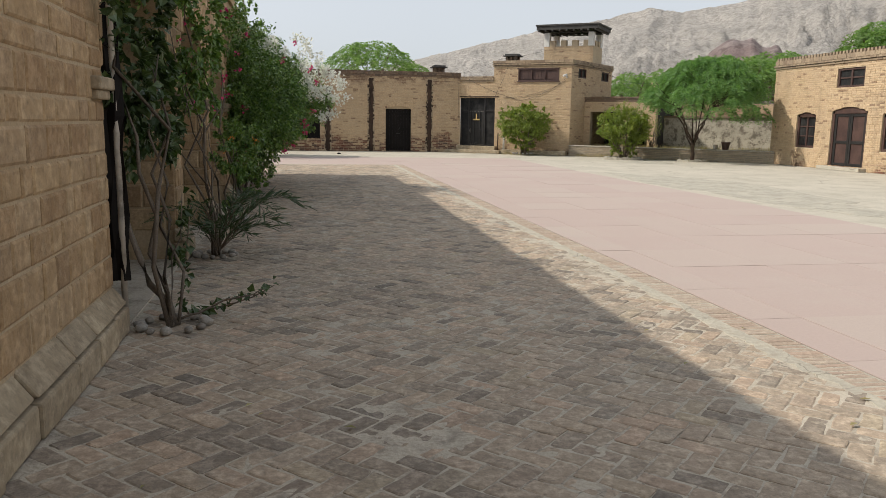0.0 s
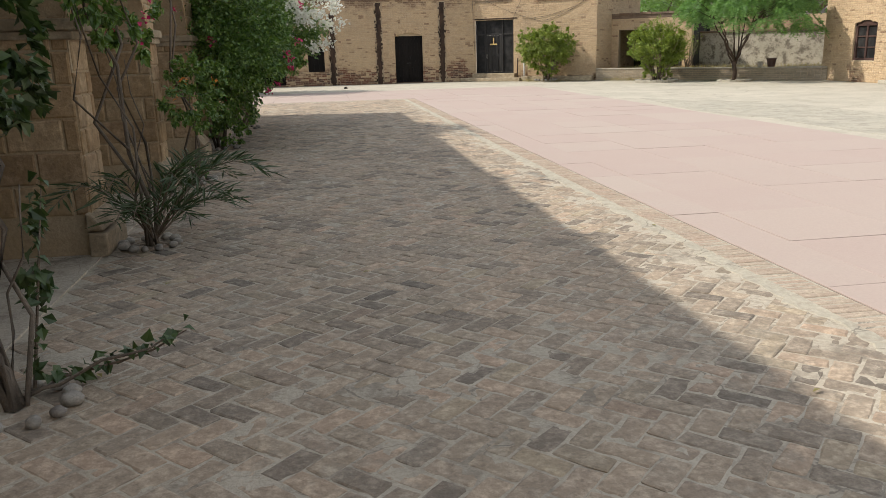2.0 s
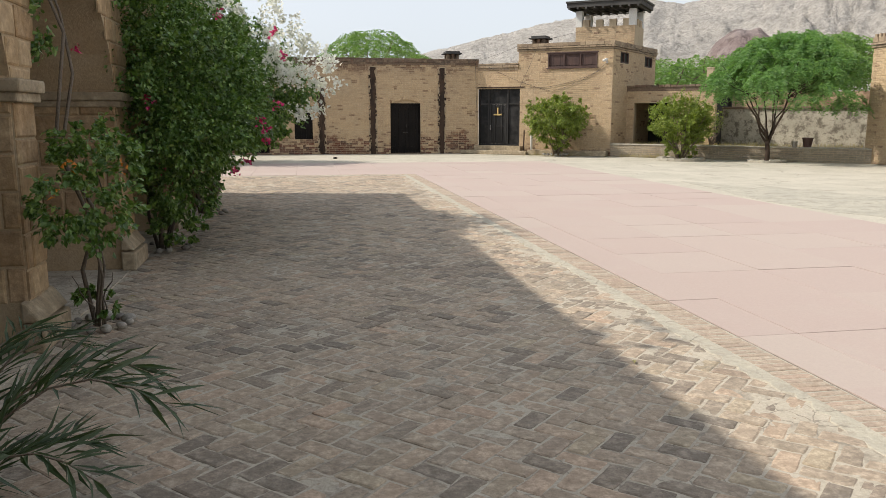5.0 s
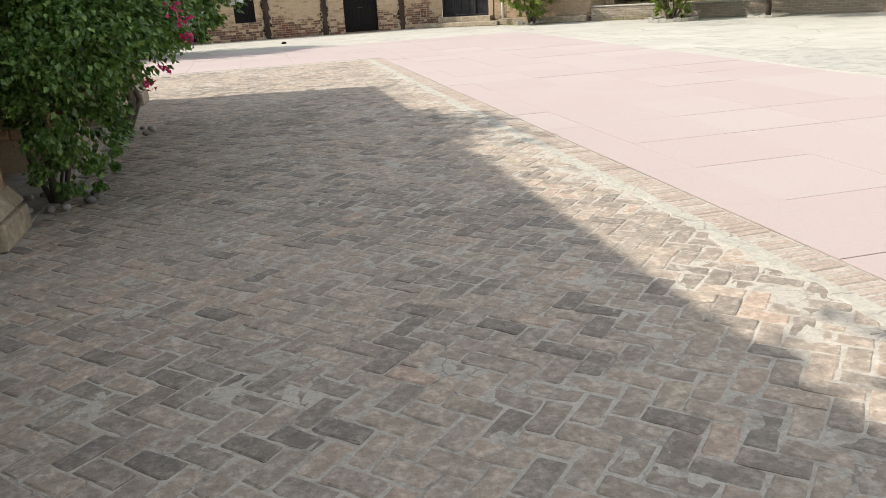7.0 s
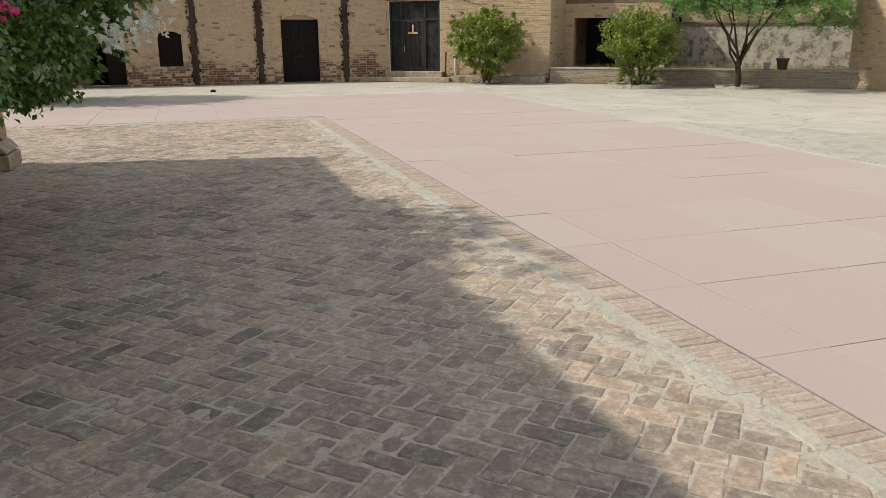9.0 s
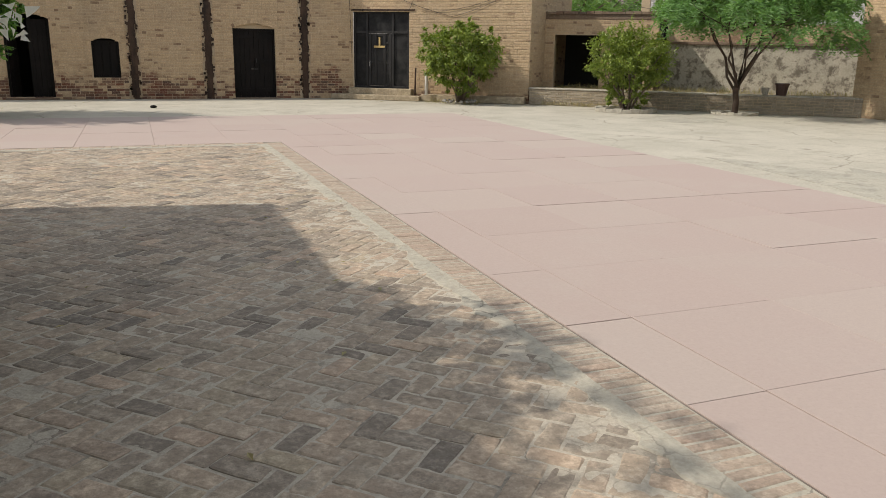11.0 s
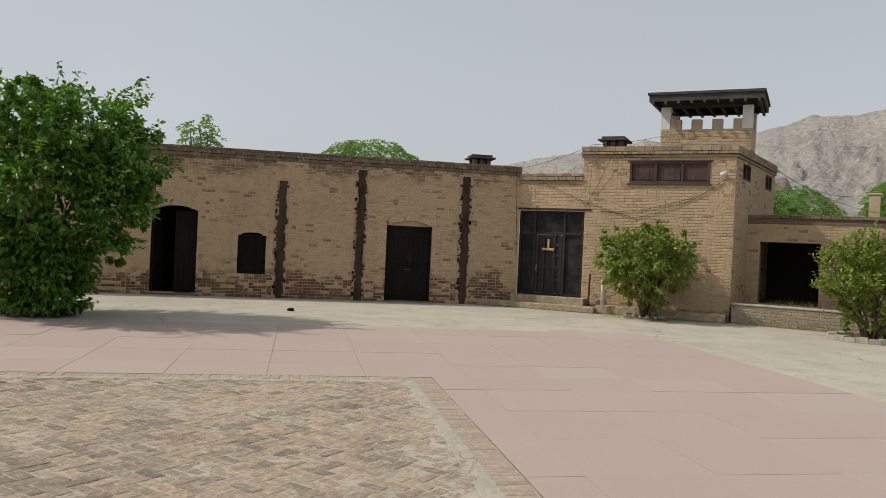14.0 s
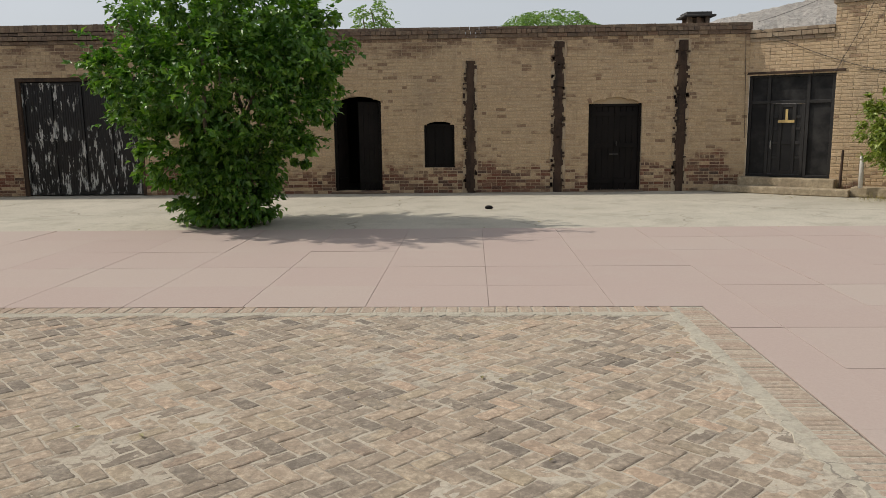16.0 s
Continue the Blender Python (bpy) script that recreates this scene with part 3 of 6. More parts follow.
def mortar_sheet(s, x0, x1, y0, y1, step):
    """Hand-laid mortar, uneven, in places smeared over the bricks' edges and towards the border over whole bricks."""
    nx, ny, n = int((x1 - x0) / step), int((y1 - y0) / step), len(s.v)
    for j in range(ny + 1):
        for i in range(nx + 1):
            x, y = x0 + (x1 - x0) * i / nx, y0 + (y1 - y0) * j / ny
            z = -0.0078 + 0.0036 * noise.noise((x * 4.3, y * 4.3, 1)) + 0.0036 * noise.noise((x * 17, y * 17, 5)) + 0.0022 * noise.noise((x * 0.8, y * 0.8, 9))
            z += 0.0026 * max(0.0, min(1.0, (x - 2.7) / 0.35))
            s.v.append((x, y, max(-0.0125, min(z, -0.0008))))
    for j in range(ny):
        for i in range(nx):
            a = n + j * (nx + 1) + i
            s.f.append((a, a + 1, a + nx + 2, a + nx + 1))


mortar_sheet(bed, -1.05, 3.2, -1.0, 26.0, 0.04)
mortar_sheet(bed, -6.0, -1.05, 21.7, 26.0, 0.07)
herring = tagged(bed.make("pavement_herringbone", mat_bed), "herringbone brick paving, grey-brown and worn, with pale mortar", "paving", kind="structure")
sl = Shape()
sl.box(3.46, 8.5, -6, 31.2, -0.06, -0.006)
sl.box(-16, 3.46, 26.05, 31.2, -0.06, -0.006)
pink = tagged(sl.make("pavement_pink", mat_joint), "large dusty pink paving slabs", "paving", kind="structure")
# smooth cement strip along the foot of the arcade and its floor
s = Shape()
s.box(-5.0, -1.05, -6, 21.6, -0.06, 0.004)
tagged(s.make("floor_arcade", mat_bed), "smooth grey cement floor of the arcade", "floor", kind="structure")

# ---- far wall with its doors ----
r1 = random.Random(11)
FAR = pose(-16.0, 37.25, 0)
far_holes = [Hole(6.75, 9.7, 0.0, 2.76), Hole(14.2, 15.31, 0.05, 2.12, 0.12), Hole(16.3, 17.0, 0.59, 1.56, 0.09), Hole(20.07, 21.28, 0.0, 2.0, 0.14)]
slots = [Hole(17.25, 17.49, 0.0, 3.0), Hole(19.26, 19.5, 0.0, 3.4), Hole(22.03, 22.28, 0.0, 3.39)]
wall_far = wall("wall_far", FAR, 0, 23.66, 3.5, 0.45, far_holes, mat_mortar, "long tan brick wall with arched doors, worn red at its foot")


def coping(parent, u0, u1, z0, r, steps=((0.0, 0.03, 0.09), (0.09, 0.06, 0.09), (0.18, 0.03, 0.07)), back=0.5, mat=mat_coping):
    """Projecting brick courses along a wall's top: (height, how far out, course height)."""
    s = Shape()
    for dz, out, h in steps:
        u = u0
        while u < u1 - 0.02:
            w = min(r.uniform(0.1, 0.13) if out > 0.05 else r.uniform(0.2, 0.25), u1 - u)
            j = r.uniform(-0.008, 0.006)
            s.box(u + 0.004, u + w - 0.004, -out + j, back, z0 + dz + 0.003, z0 + dz + h - 0.005 + r.uniform(-0.004, 0.004))
            u += w
    return s.make("coping", mat, parent)


coping(wall_far, 10.2, 23.66, 3.5, r1)
coping(wall_far, 0, 10.2, 3.5, r1, ((0.0, 0.03, 0.08), (0.09, 0.08, 0.1), (0.2, 0.05, 0.07), (0.28, 0.07, 0.16)))
# joints left by former cross walls: broken slots with dark timber in them
for i, h in enumerate(slots):
    p = Shape()
    z = h.z0
    while z < h.z1 - 0.01:
        t = min(r1.uniform(0.04, 0.15), h.z1 - z)
        j0, j1 = r1.uniform(-0.03, 0.03), r1.uniform(-0.03, 0.03)
        p.box(h.u0 + 0.02 + j0, h.u1 - 0.02 - j1, -0.015 - r1.uniform(0, 0.02), 0.02, z, z + t)
        z += t
    p.make("post", mat_beam, wall_far)
    q = Shape()
    for k in range(60):
        z = r1.uniform(0.1, h.z1 - 0.15)
        u = r1.choice((h.u0 - 0.05, h.u1 - 0.03, h.u0 - 0.02, r1.uniform(h.u0, h.u1 - 0.06)))
        q.box(u, u + r1.uniform(0.03, 0.07), -0.05, 0.0, z, z + r1.uniform(0.02, 0.08))
    tagged(q.make("brick_stub", mat_beam, wall_far), kind="stuff")
    e = Shape()
    for side in (h.u0 - 0.035, h.u1 + 0.005):
        z = h.z0
        while z < h.z1:
            t = r1.uniform(0.05, 0.18)
            if r1.random() < 0.6:
                e.box(side - r1.uniform(0.0, 0.035), side + 0.035 + r1.uniform(0, 0.015), -0.03, 0.0, z, min(z + t, h.z1))
            z += t
    e.make("broken_edge", mat_edge, wall_far)


def voussoirs(parent, h, r, mat, depth=0.11, name="arch_brick"):
    """A ring of bricks on edge over an arched opening."""
    pts = arc(h.u0, h.u1, h.z1, h.rise, 60)
    c = Vector(((h.u0 + h.u1) / 2, 0))
    hh = (h.u1 - h.u0) / 2
    rad = (hh * hh + h.rise ** 2) / (2 * h.rise)
    c.y = h.z1 + h.rise - rad
    n = max(6, int(sum(math.dist(pts[i], pts[i + 1]) for i in range(60)) / 0.085))
    a = math.asin(min(1, hh / rad))
    if h.rise > hh:
        a = math.pi - a
    s = Shape()
    for i in range(n):
        w = -a + 2 * a * (i + 0.5) / n
        half = a / n * rad - 0.004
        m = pose(c.x, 0, c.y) @ pose(0, 0, 0, 0, math.degrees(w), 0) @ pose(0, 0, rad + depth / 2 + 0.004)
        k = len(s.v)
        s.v += [tuple(m @ Vector(p)) for p in piece_v(2 * half, depth, 0.011 + r.uniform(0, 0.004), 0.005)]
        s.f += [tuple(k + i2 for i2 in f) for f in PIECE_F]
    return tagged(s.make(name, mat, parent), kind="stuff")


for h in far_holes[1:]:
    voussoirs(wall_far, h, r1, mat_brick_clean)

# rooms behind the openings, plain, their darkness put into a near-black colour
s = Shape()
s.box(0, 23.6, 2.6, 2.8, -0.05, 3.5).box(0, 23.6, 0.45, 2.6, -0.05, 0.0).box(0, 23.66, 0.0, 2.8, 3.3, 3.45)
tagged(s.make("wall_far_rooms", mat_room_shade, None, FAR @ pose(0, 0.46, 0)), "room walls coloured near-black as shade, behind the doors", "wall", kind="structure")


def plank_door(name, m, w, h, label, mat, leaves_n=2, boards=4, y=0.12, open_gap=False):
    """A boarded double door in its frame; local x along the wall from the door's left foot."""
    e = thing(name, m, label, "door", kind="structure")
    f = Shape()
    f.box(0, 0.06, y - 0.03, y + 0.07, 0, h).box(w - 0.06, w, y - 0.03, y + 0.07, 0, h).box(0.06, w - 0.06, y - 0.03, y + 0.07, h - 0.06, h)
    f.make("frame", mat, e, bevel=0.004)
    lw = (w - 0.12) / leaves_n
    for k in range(leaves_n):
        b = Shape()
        x0 = 0.06 + k * lw
        for i in range(boards):
            b.box(x0 + i * lw / boards + 0.003, x0 + (i + 1) * lw / boards - 0.003, y + 0.0 + 0.004 * (i % 2), y + 0.03, 0.015, h - 0.065)
        for z in (0.18, h * 0.5, h - 0.28):
            b.box(x0 + 0.02, x0 + lw - 0.02, y - 0.02, y, z, z + 0.11)
        b.make("leaf", mat, e, bevel=0.003)
    k = Shape()
    k.tube([(w / 2 + 0.05, y - 0.05, h * 0.52), (w / 2 + 0.05, y - 0.05, h * 0.52 + 0.12)], [0.01, 0.01], 6)
    k.box(w / 2 - 0.1, w / 2 + 0.1, y - 0.045, y - 0.025, h * 0.42, h * 0.42 + 0.03)
    tagged(k.make("latch", mat_roof, e), "iron latch and bolt")
    return e


plank_door("door_1", FAR @ pose(20.07, 0, 0), 1.21, 2.0, "shut dark boarded double door in a brick arch", mat_dark)
lunette = Shape()
lunette.prism(arc(20.08, 21.27, 2.0, 0.135) + [(21.27, 1.995), (20.08, 1.995)], 0.1, 0.2)
tagged(lunette.make("lunette_board", mat_mortar, wall_far), "pale filled arch over the door")
s = Shape()
s.box(20.0, 21.35, -0.05, 0.12, 0, 0.03)
s.make("sill", mat_coping, wall_far)
# half-open dark door
e = thing("door_2", FAR @ pose(14.2, 0, 0.05), "dark boarded door standing partly open, black room behind", "door", kind="structure")
Shape().box(0, 0.06, 0.05, 0.16, 0, 2.1).box(1.05, 1.11, 0.05, 0.16, 0, 2.1).make("frame", mat_dark, e, bevel=0.004)
lf = Shape()
for i in range(4):
    lf.box(0.12 * i + 0.003, 0.12 * i + 0.117, 0.0, 0.03, 0.02, 2.06)
for z in (0.2, 1.0, 1.8):
    lf.box(0.02, 0.46, -0.02, 0.0, z, z + 0.1)
lf.make("leaf", mat_dark, e, pose(0.56, 0.14, 0))
lf.make("leaf", mat_dark, e, pose(0.06, 0.1, 0, 0, 0, 68))
Shape().box(14.1, 15.4, -0.06, 0.14, 0, 0.05).make("sill", mat_coping, wall_far, bevel=0.01)


def boarded_window(name, m, w, h, label, mat, bars=3, rise=0.0):
    e = thing(name, m, label, "window", kind="structure")
    f = Shape()
    f.box(0, 0.05, 0.04, 0.12, 0, h).box(w - 0.05, w, 0.04, 0.12, 0, h).box(0.05, w - 0.05, 0.04, 0.12, 0, 0.05).box(0.05, w - 0.05, 0.04, 0.12, h - 0.05, h)
    f.make("frame", mat, e, bevel=0.004)
    b = Shape()
    for i in range(bars):
        x = 0.05 + (w - 0.1) * i / bars
        b.box(x + 0.004, x + (w - 0.1) / bars - 0.004, 0.085, 0.11, 0.05, h - 0.05)
    b.make("shutter", mat, e, bevel=0.003)
    return e


boarded_window("window_1", FAR @ pose(16.3, 0.03, 0.59), 0.7, 1.0, "small shut dark wooden window under a brick arch", mat_dark)

# wide gate
e = thing("gate_1", FAR @ pose(6.75, 0, 0), "wide black steel gate with pale paint chips, shut", "gate", kind="structure")
Shape().box(0, 0.09, 0.0, 0.16, 0, 2.76).box(2.86, 2.95, 0.0, 0.16, 0, 2.76).box(0.09, 2.86, 0.0, 0.16, 2.67, 2.76).make("frame", mat_beam, e, bevel=0.006)
for k in range(2):
    g = Shape()
    x0 = 0.1 + 1.38 * k
    g.box(x0, x0 + 1.37, 0.1, 0.115, 0.03, 2.65)
    for x in (x0, x0 + 0.66, x0 + 1.32):
        g.box(x, x + 0.05, 0.06, 0.1, 0.03, 2.65)
    for z in (0.03, 1.3, 2.6):
        g.box(x0 + 0.05, x0 + 1.32, 0.065, 0.1, z, z + 0.05)
    for i in range(22):
        x = x0 + 0.06 + i * 0.0575
        g.box(x, x + 0.018, 0.092, 0.1, 0.09, 2.58)
    g.make("leaf", mat_gate, e)

# ---- corner tower ----
TF = pose(7.64, 37.25, 0, 0, 0, -35.8)
TS = pose(12.06, 34.06, 0, 0, 0, 46.0)
tf_holes = [Hole(0.0, 1.8, 0.33, 2.6), Hole(2.97, 4.81, 3.36, 3.83)]
wall_tower = wall("wall_tower_front", TF, 0, 5.45, 3.42, 0.35, tf_holes[:1] + [Hole(2.97, 4.81, 3.36, 3.42)], mat_mortar, "pale tan brick tower front, sunlit")
s = Shape()
s.box(1.72, 2.97, 0.0, 0.35, 3.42, 3.98).box(2.97, 4.81, 0.0, 0.35, 3.83, 3.98).box(4.81, 5.45, 0.0, 0.35, 3.42, 3.98)
s.make("upper_wall", mat_mortar, wall_tower)
coping(wall_tower, 0.0, 1.72, 3.3, r1, ((0.0, 0.03, 0.08), (0.09, 0.06, 0.1), (0.2, 0.03, 0.07)), back=0.4, mat=mat_coping_pale)
coping(wall_tower, 1.66, 5.5, 3.98, r1, ((0.0, 0.04, 0.07), (0.08, 0.08, 0.07), (0.16, 0.05, 0.13)), back=0.35, mat=mat_coping_pale)
wall_side = wall("wall_tower_side", TS, 0, 4.7, 3.98, 0.35, [Hole(0.7, 1.6, 3.5, 3.93), Hole(3.4, 4.3, 3.48, 3.91)], mat_mortar, "tan brick tower side in shade")
coping(wall_side, -0.05, 4.75, 3.98, r1, ((0.0, 0.04, 0.07), (0.08, 0.08, 0.07), (0.16, 0.05, 0.13)), back=0.35, mat=mat_coping_pale)
s = Shape()
s.v = [(9.15, 36.3, 3.9), (12.0, 34.2, 3.9), (15.2, 37.4, 3.9), (12.2, 40.2, 3.9)]
s.f = [(0, 1, 2, 3)]
s2 = Shape()
s2.v = s.v + [(x, y, 3.75) for x, y, z in s.v]
s2.f = [(0, 1, 2, 3), (7, 6, 5, 4), (0, 4, 5, 1), (1, 5, 6, 2), (2, 6, 7, 3), (3, 7, 4, 0)]
tagged(s2.make("roof_tower", mat_roof), "flat dark tower roof", "roof", kind="structure")
# back walls of the tower, closing it
tagged(Shape().box(0, 5.4, 4.6, 4.8, 0, 3.98).box(1.72, 1.95, 0.35, 4.6, 0, 3.98).make("wall_tower_back", mat_mortar, None, TF), "plain tan tower back wall", "wall", kind="structure")

# glazed entrance
e = thing("door_3", TF @ pose(0.0, 0.02, 0.33), "dark glazed entrance with panelled door, transom lights and pale T-shaped bar", "door", kind="structure")
f = Shape()
for x in (0.0, 0.4, 1.22, 1.72):
    f.box(x, x + 0.07, 0.06, 0.16, 0, 2.27)
for x0, x1 in ((0.07, 0.4), (0.47, 1.22), (1.29, 1.72)):
    f.box(x0, x1, 0.06, 0.16, 2.2, 2.27).box(x0, x1, 0.06, 0.16, 1.62, 1.69).box(x0, x1, 0.06, 0.16, 0, 0.06)
f.make("frame", mat_frame, e, bevel=0.006)
g = Shape()
for x0, x1 in ((0.07, 0.4), (0.47, 1.22), (1.29, 1.72)):
    g.box(x0, x1, 0.105, 0.115, 1.69, 2.2)
for x0, x1 in ((0.07, 0.4), (1.29, 1.72)):
    g.box(x0, x1, 0.105, 0.115, 0.06, 1.62)
tagged(g.make("pane", mat_glass, e), "dusty dark glass panes")
d = Shape()
d.box(0.475, 1.215, 0.1, 0.13, 0.065, 1.615)
for x in (0.475, 0.66, 0.95, 1.135):
    d.box(x, x + 0.08, 0.065, 0.1, 0.065, 1.615)
for x0, x1 in ((0.555, 0.66), (1.03, 1.135)):
    for z in (0.065, 0.4, 0.72, 1.04, 1.3):
        d.box(x0, x1, 0.07, 0.1, z, z + 0.07)
for z in (0.065, 0.72, 1.535):
    d.box(0.74, 0.95, 0.07, 0.1, z, z + 0.08)
d.make("leaf", mat_frame, e, bevel=0.008)
k = Shape()
k.box(0.81, 0.86, 0.045, 0.062, 1.26, 1.5).box(0.66, 1.0, 0.045, 0.062, 1.2, 1.26)
tagged(k.make("bar", mat_gold, e), "pale yellow T-shaped bar")
hk = Shape().tube([(0.53, 0.05, 0.62), (0.53, 0.02, 0.66), (0.53, 0.02, 0.76), (0.53, 0.05, 0.8)], [0.012] * 4, 6)
tagged(hk.make("handle", mat_steel, e), "steel handle")
lin = Shape().box(-0.1, 1.98, -0.03, 0.1, 2.6, 2.65)
lin.make("lintel", mat_beam, wall_tower, bevel=0.006)
# steps at the entrance
st = Shape()
st.box(-0.05, 1.95, -0.3, 0.1, 0, 0.33)
tagged(st.make("step", mat_plinth, None, TF, bevel=0.015), "worn concrete doorstep under the glazed entrance", "step", kind="structure")
st = Shape()
st.box(-0.5, 2.3, -0.62, -0.302, 0, 0.15).box(2.3, 5.4, -0.45, 0.0, 0, 0.2)
tagged(st.make("step_lower", mat_plinth, None, TF, bevel=0.02), "low worn concrete ledge along the tower foot", "step", kind="structure")

# long louvred window
e = thing("window_2", TF @ pose(2.92, -0.03, 3.33), "long window high on the tower, boarded with three dark maroon panels", "window", kind="structure")
f = Shape()
f.box(0, 1.94, 0, 0.1, 0, 0.05).box(0, 1.94, 0, 0.1, 0.49, 0.54)
for x in (0.0, 0.62, 1.26, 1.88):
    f.box(x, x + 0.06, 0.0, 0.1, 0.05, 0.49)
f.make("frame", mat_maroon, e, bevel=0.005)
g = Shape()
for x0 in (0.06, 0.68, 1.32):
    g.box(x0, x0 + 0.56, 0.05, 0.065, 0.05, 0.49)
    for i in range(1, 4):
        g.box(x0 + 0.14 * i - 0.004, x0 + 0.14 * i + 0.004, 0.044, 0.05, 0.05, 0.49)
g.make("panel", mat_maroon, e)
Shape().box(-0.05, 1.99, -0.02, 0.06, 0.54, 0.58).box(-0.05, 1.99, -0.03, 0.06, -0.04, 0.0).make("sill", mat_maroon, e, bevel=0.005)
for u, z in ((0.7, 3.5), (3.4, 3.48)):
    w3 = thing("window_3" if u < 1 else "window_4", TS @ pose(u, 0.0, z), "small dark window in the tower side", "window", kind="structure")
    Shape().box(0, 0.06, 0.0, 0.1, 0, 0.43).box(0.84, 0.9, 0.0, 0.1, 0, 0.43).box(0.06, 0.84, 0.0, 0.1, 0, 0.05).box(0.06, 0.84, 0.0, 0.1, 0.38, 0.43).box(0.42, 0.48, 0.01, 0.09, 0.05, 0.38).make("frame", mat_maroon, w3, bevel=0.004)
    tagged(Shape().box(0.06, 0.84, 0.06, 0.07, 0.05, 0.38).make("pane", mat_glass, w3), "dark glass")

# roof turret with battlements, posts and a dark flat roof
TU = TF @ pose(3.1, 3.05, 3.74)
e = thing("roof_turret", TU, "small brick roof turret with battlements and a dark flat canopy", "turret", kind="structure")
TW, TD = 2.45, 1.7
b = Shape()
b.box(0, TW, 0, 0.2, 0, 1.4).box(TW - 0.2, TW, 0.2, TD, 0, 1.4).box(0, 0.2, 0.2, TD, 0, 1.4).box(0.2, TW - 0.2, TD - 0.2, TD, 0, 1.4)
for i in range(4):
    x = 0.3 + i * 0.56
    b.box(x - 0.02, x + 0.26, 0.0, 0.2, 1.4, 1.68)
for i in range(2):
    b.box(TW - 0.2, TW, 0.5 + i * 0.55, 0.76 + i * 0.55, 1.4, 1.68)
    b.box(0, 0.2, 0.5 + i * 0.55, 0.76 + i * 0.55, 1.4, 1.68)
bw = b.make("turret_wall", mat_mortar, e)
for x in (0.0, TW - 0.25):
    for y in (0.0, TD - 0.25):
        Shape().box(x - 0.01, x + 0.26, y - 0.01, y + 0.26, 1.4, 2.05).make("post", mat_white, e, bevel=0.01)
rf = Shape()
rf.box(-0.34, TW + 0.34, -0.4, TD + 0.4, 2.34, 2.41)
rf.box(-0.3, TW + 0.3, -0.36, -0.3, 2.16, 2.34).box(-0.3, TW + 0.3, TD + 0.3, TD + 0.36, 2.16, 2.34)
rf.box(-0.3, -0.24, -0.3, TD + 0.3, 2.16, 2.34).box(TW + 0.24, TW + 0.3, -0.3, TD + 0.3, 2.16, 2.34)
for i in range(9):
    x = -0.22 + i * (TW + 0.36) / 8
    rf.box(x, x + 0.07, -0.42, TD + 0.42, 2.08, 2.16)
rf.box(-0.05, TW + 0.05, 0.05, 0.2, 2.05, 2.08).box(-0.05, TW + 0.05, TD - 0.2, TD - 0.05, 2.05, 2.08)
rf.make("canopy", mat_roof, e)


def roof_vent(m):
    e = thing("roof_vent", m, "small brick roof vent with dark openings and a flat cap", "vent", "roof vents")
    b = Shape()
    b.box(-0.28, 0.28, -0.28, 0.28, -0.25, 0.12)
    for x in (-0.26, -0.05, 0.16):
        for y in (-0.26, 0.16):
            b.box(x, x + 0.1, y, y + 0.1, 0.12, 0.32)
    b.box(-0.2, 0.2, -0.15, 0.15, 0.12, 0.31)
    b.make("body", mat_coping, e)
    Shape().box(-0.38, 0.38, -0.38, 0.38, 0.32, 0.36).box(-0.3, 0.3, -0.3, 0.3, 0.36, 0.42).make("cap", mat_roof, e, bevel=0.01)
    return e


v0 = roof_vent(FAR @ pose(22.85, 1.6, 3.66) @ Matrix.Diagonal((1.0, 1.0, 1.2, 1)))
copy_thing(v0, TF @ pose(2.3, 0.9, 4.12))
tagged(Shape().box(-16.5, 8.8, 37.7, 41, 3.35, 3.46).make("roof_far", mat_roof), "flat dark roof behind the far wall", "roof", kind="structure")

# ---- building on the sunny side ----
RB = pose(18.42, 28.4, 0, 0, 0, -90)
rb_holes = [Hole(1.55, 2.65, 0.7, 1.88, 0.1), Hole(3.5, 5.25, 0.12, 2.0, 0.14), Hole(5.95, 7.05, 0.7, 1.88, 0.1), Hole(3.6, 4.95, 2.8, 3.45)]
lowers = rb_holes[:3]
wall_right = wall("wall_right", RB, 0, 34, 2.7, 0.45, lowers, mat_mortar, "two-storey tan brick building front with arched door")
s = Shape()
s.box(0, 3.6, 0, 0.45, 2.7, 3.62).box(3.6, 4.95, 0, 0.45, 2.7, 2.8).box(3.6, 4.95, 0, 0.45, 3.45, 3.62).box(4.95, 34, 0, 0.45, 2.7, 3.62)
s.make("upper_wall", mat_mortar, wall_right)
coping(wall_right, -0.05, 20, 3.62, r1, ((0.0, 0.05, 0.07), (0.08, 0.09, 0.07), (0.16, 0.03, 0.16)), mat=mat_coping_pale)
s = Shape()
u = 0.0
while u < 16:
    s.box(u, u + 0.09, 0.0, 0.3, 3.93, 4.04)
    u += 0.17
tagged(s.make("battlement", mat_coping_pale, wall_right), kind="stuff")
for h in lowers:
    voussoirs(wall_right, h, r1, mat_brick_clean)
tagged(Shape().box(0, 0.4, 0.45, 8.0, 0, 3.62).box(0.4, 34, 7.6, 8.0, 0, 3.62).box(0.4, 34, 1.6, 1.7, 0, 3.4).box(0, 34, 0.45, 8, 3.4, 3.5).make("wall_right_end", mat_mortar, None, RB), "plain tan brick end wall", "wall", kind="structure")
w5 = thing("window_5", RB @ pose(1.55, 0.05, 0.7), "arched maroon window with six small panes", "window", kind="structure")
f = Shape()
f.box(0, 0.1, 0, 0.1, 0, 1.18).box(1.0, 1.1, 0, 0.1, 0, 1.18).box(0.1, 1.0, 0, 0.1, 0, 0.08).prism(arc(0.0, 1.1, 1.18, 0.095) + [(1.1, 1.1), (0.0, 1.1)], 0.0, 0.1)
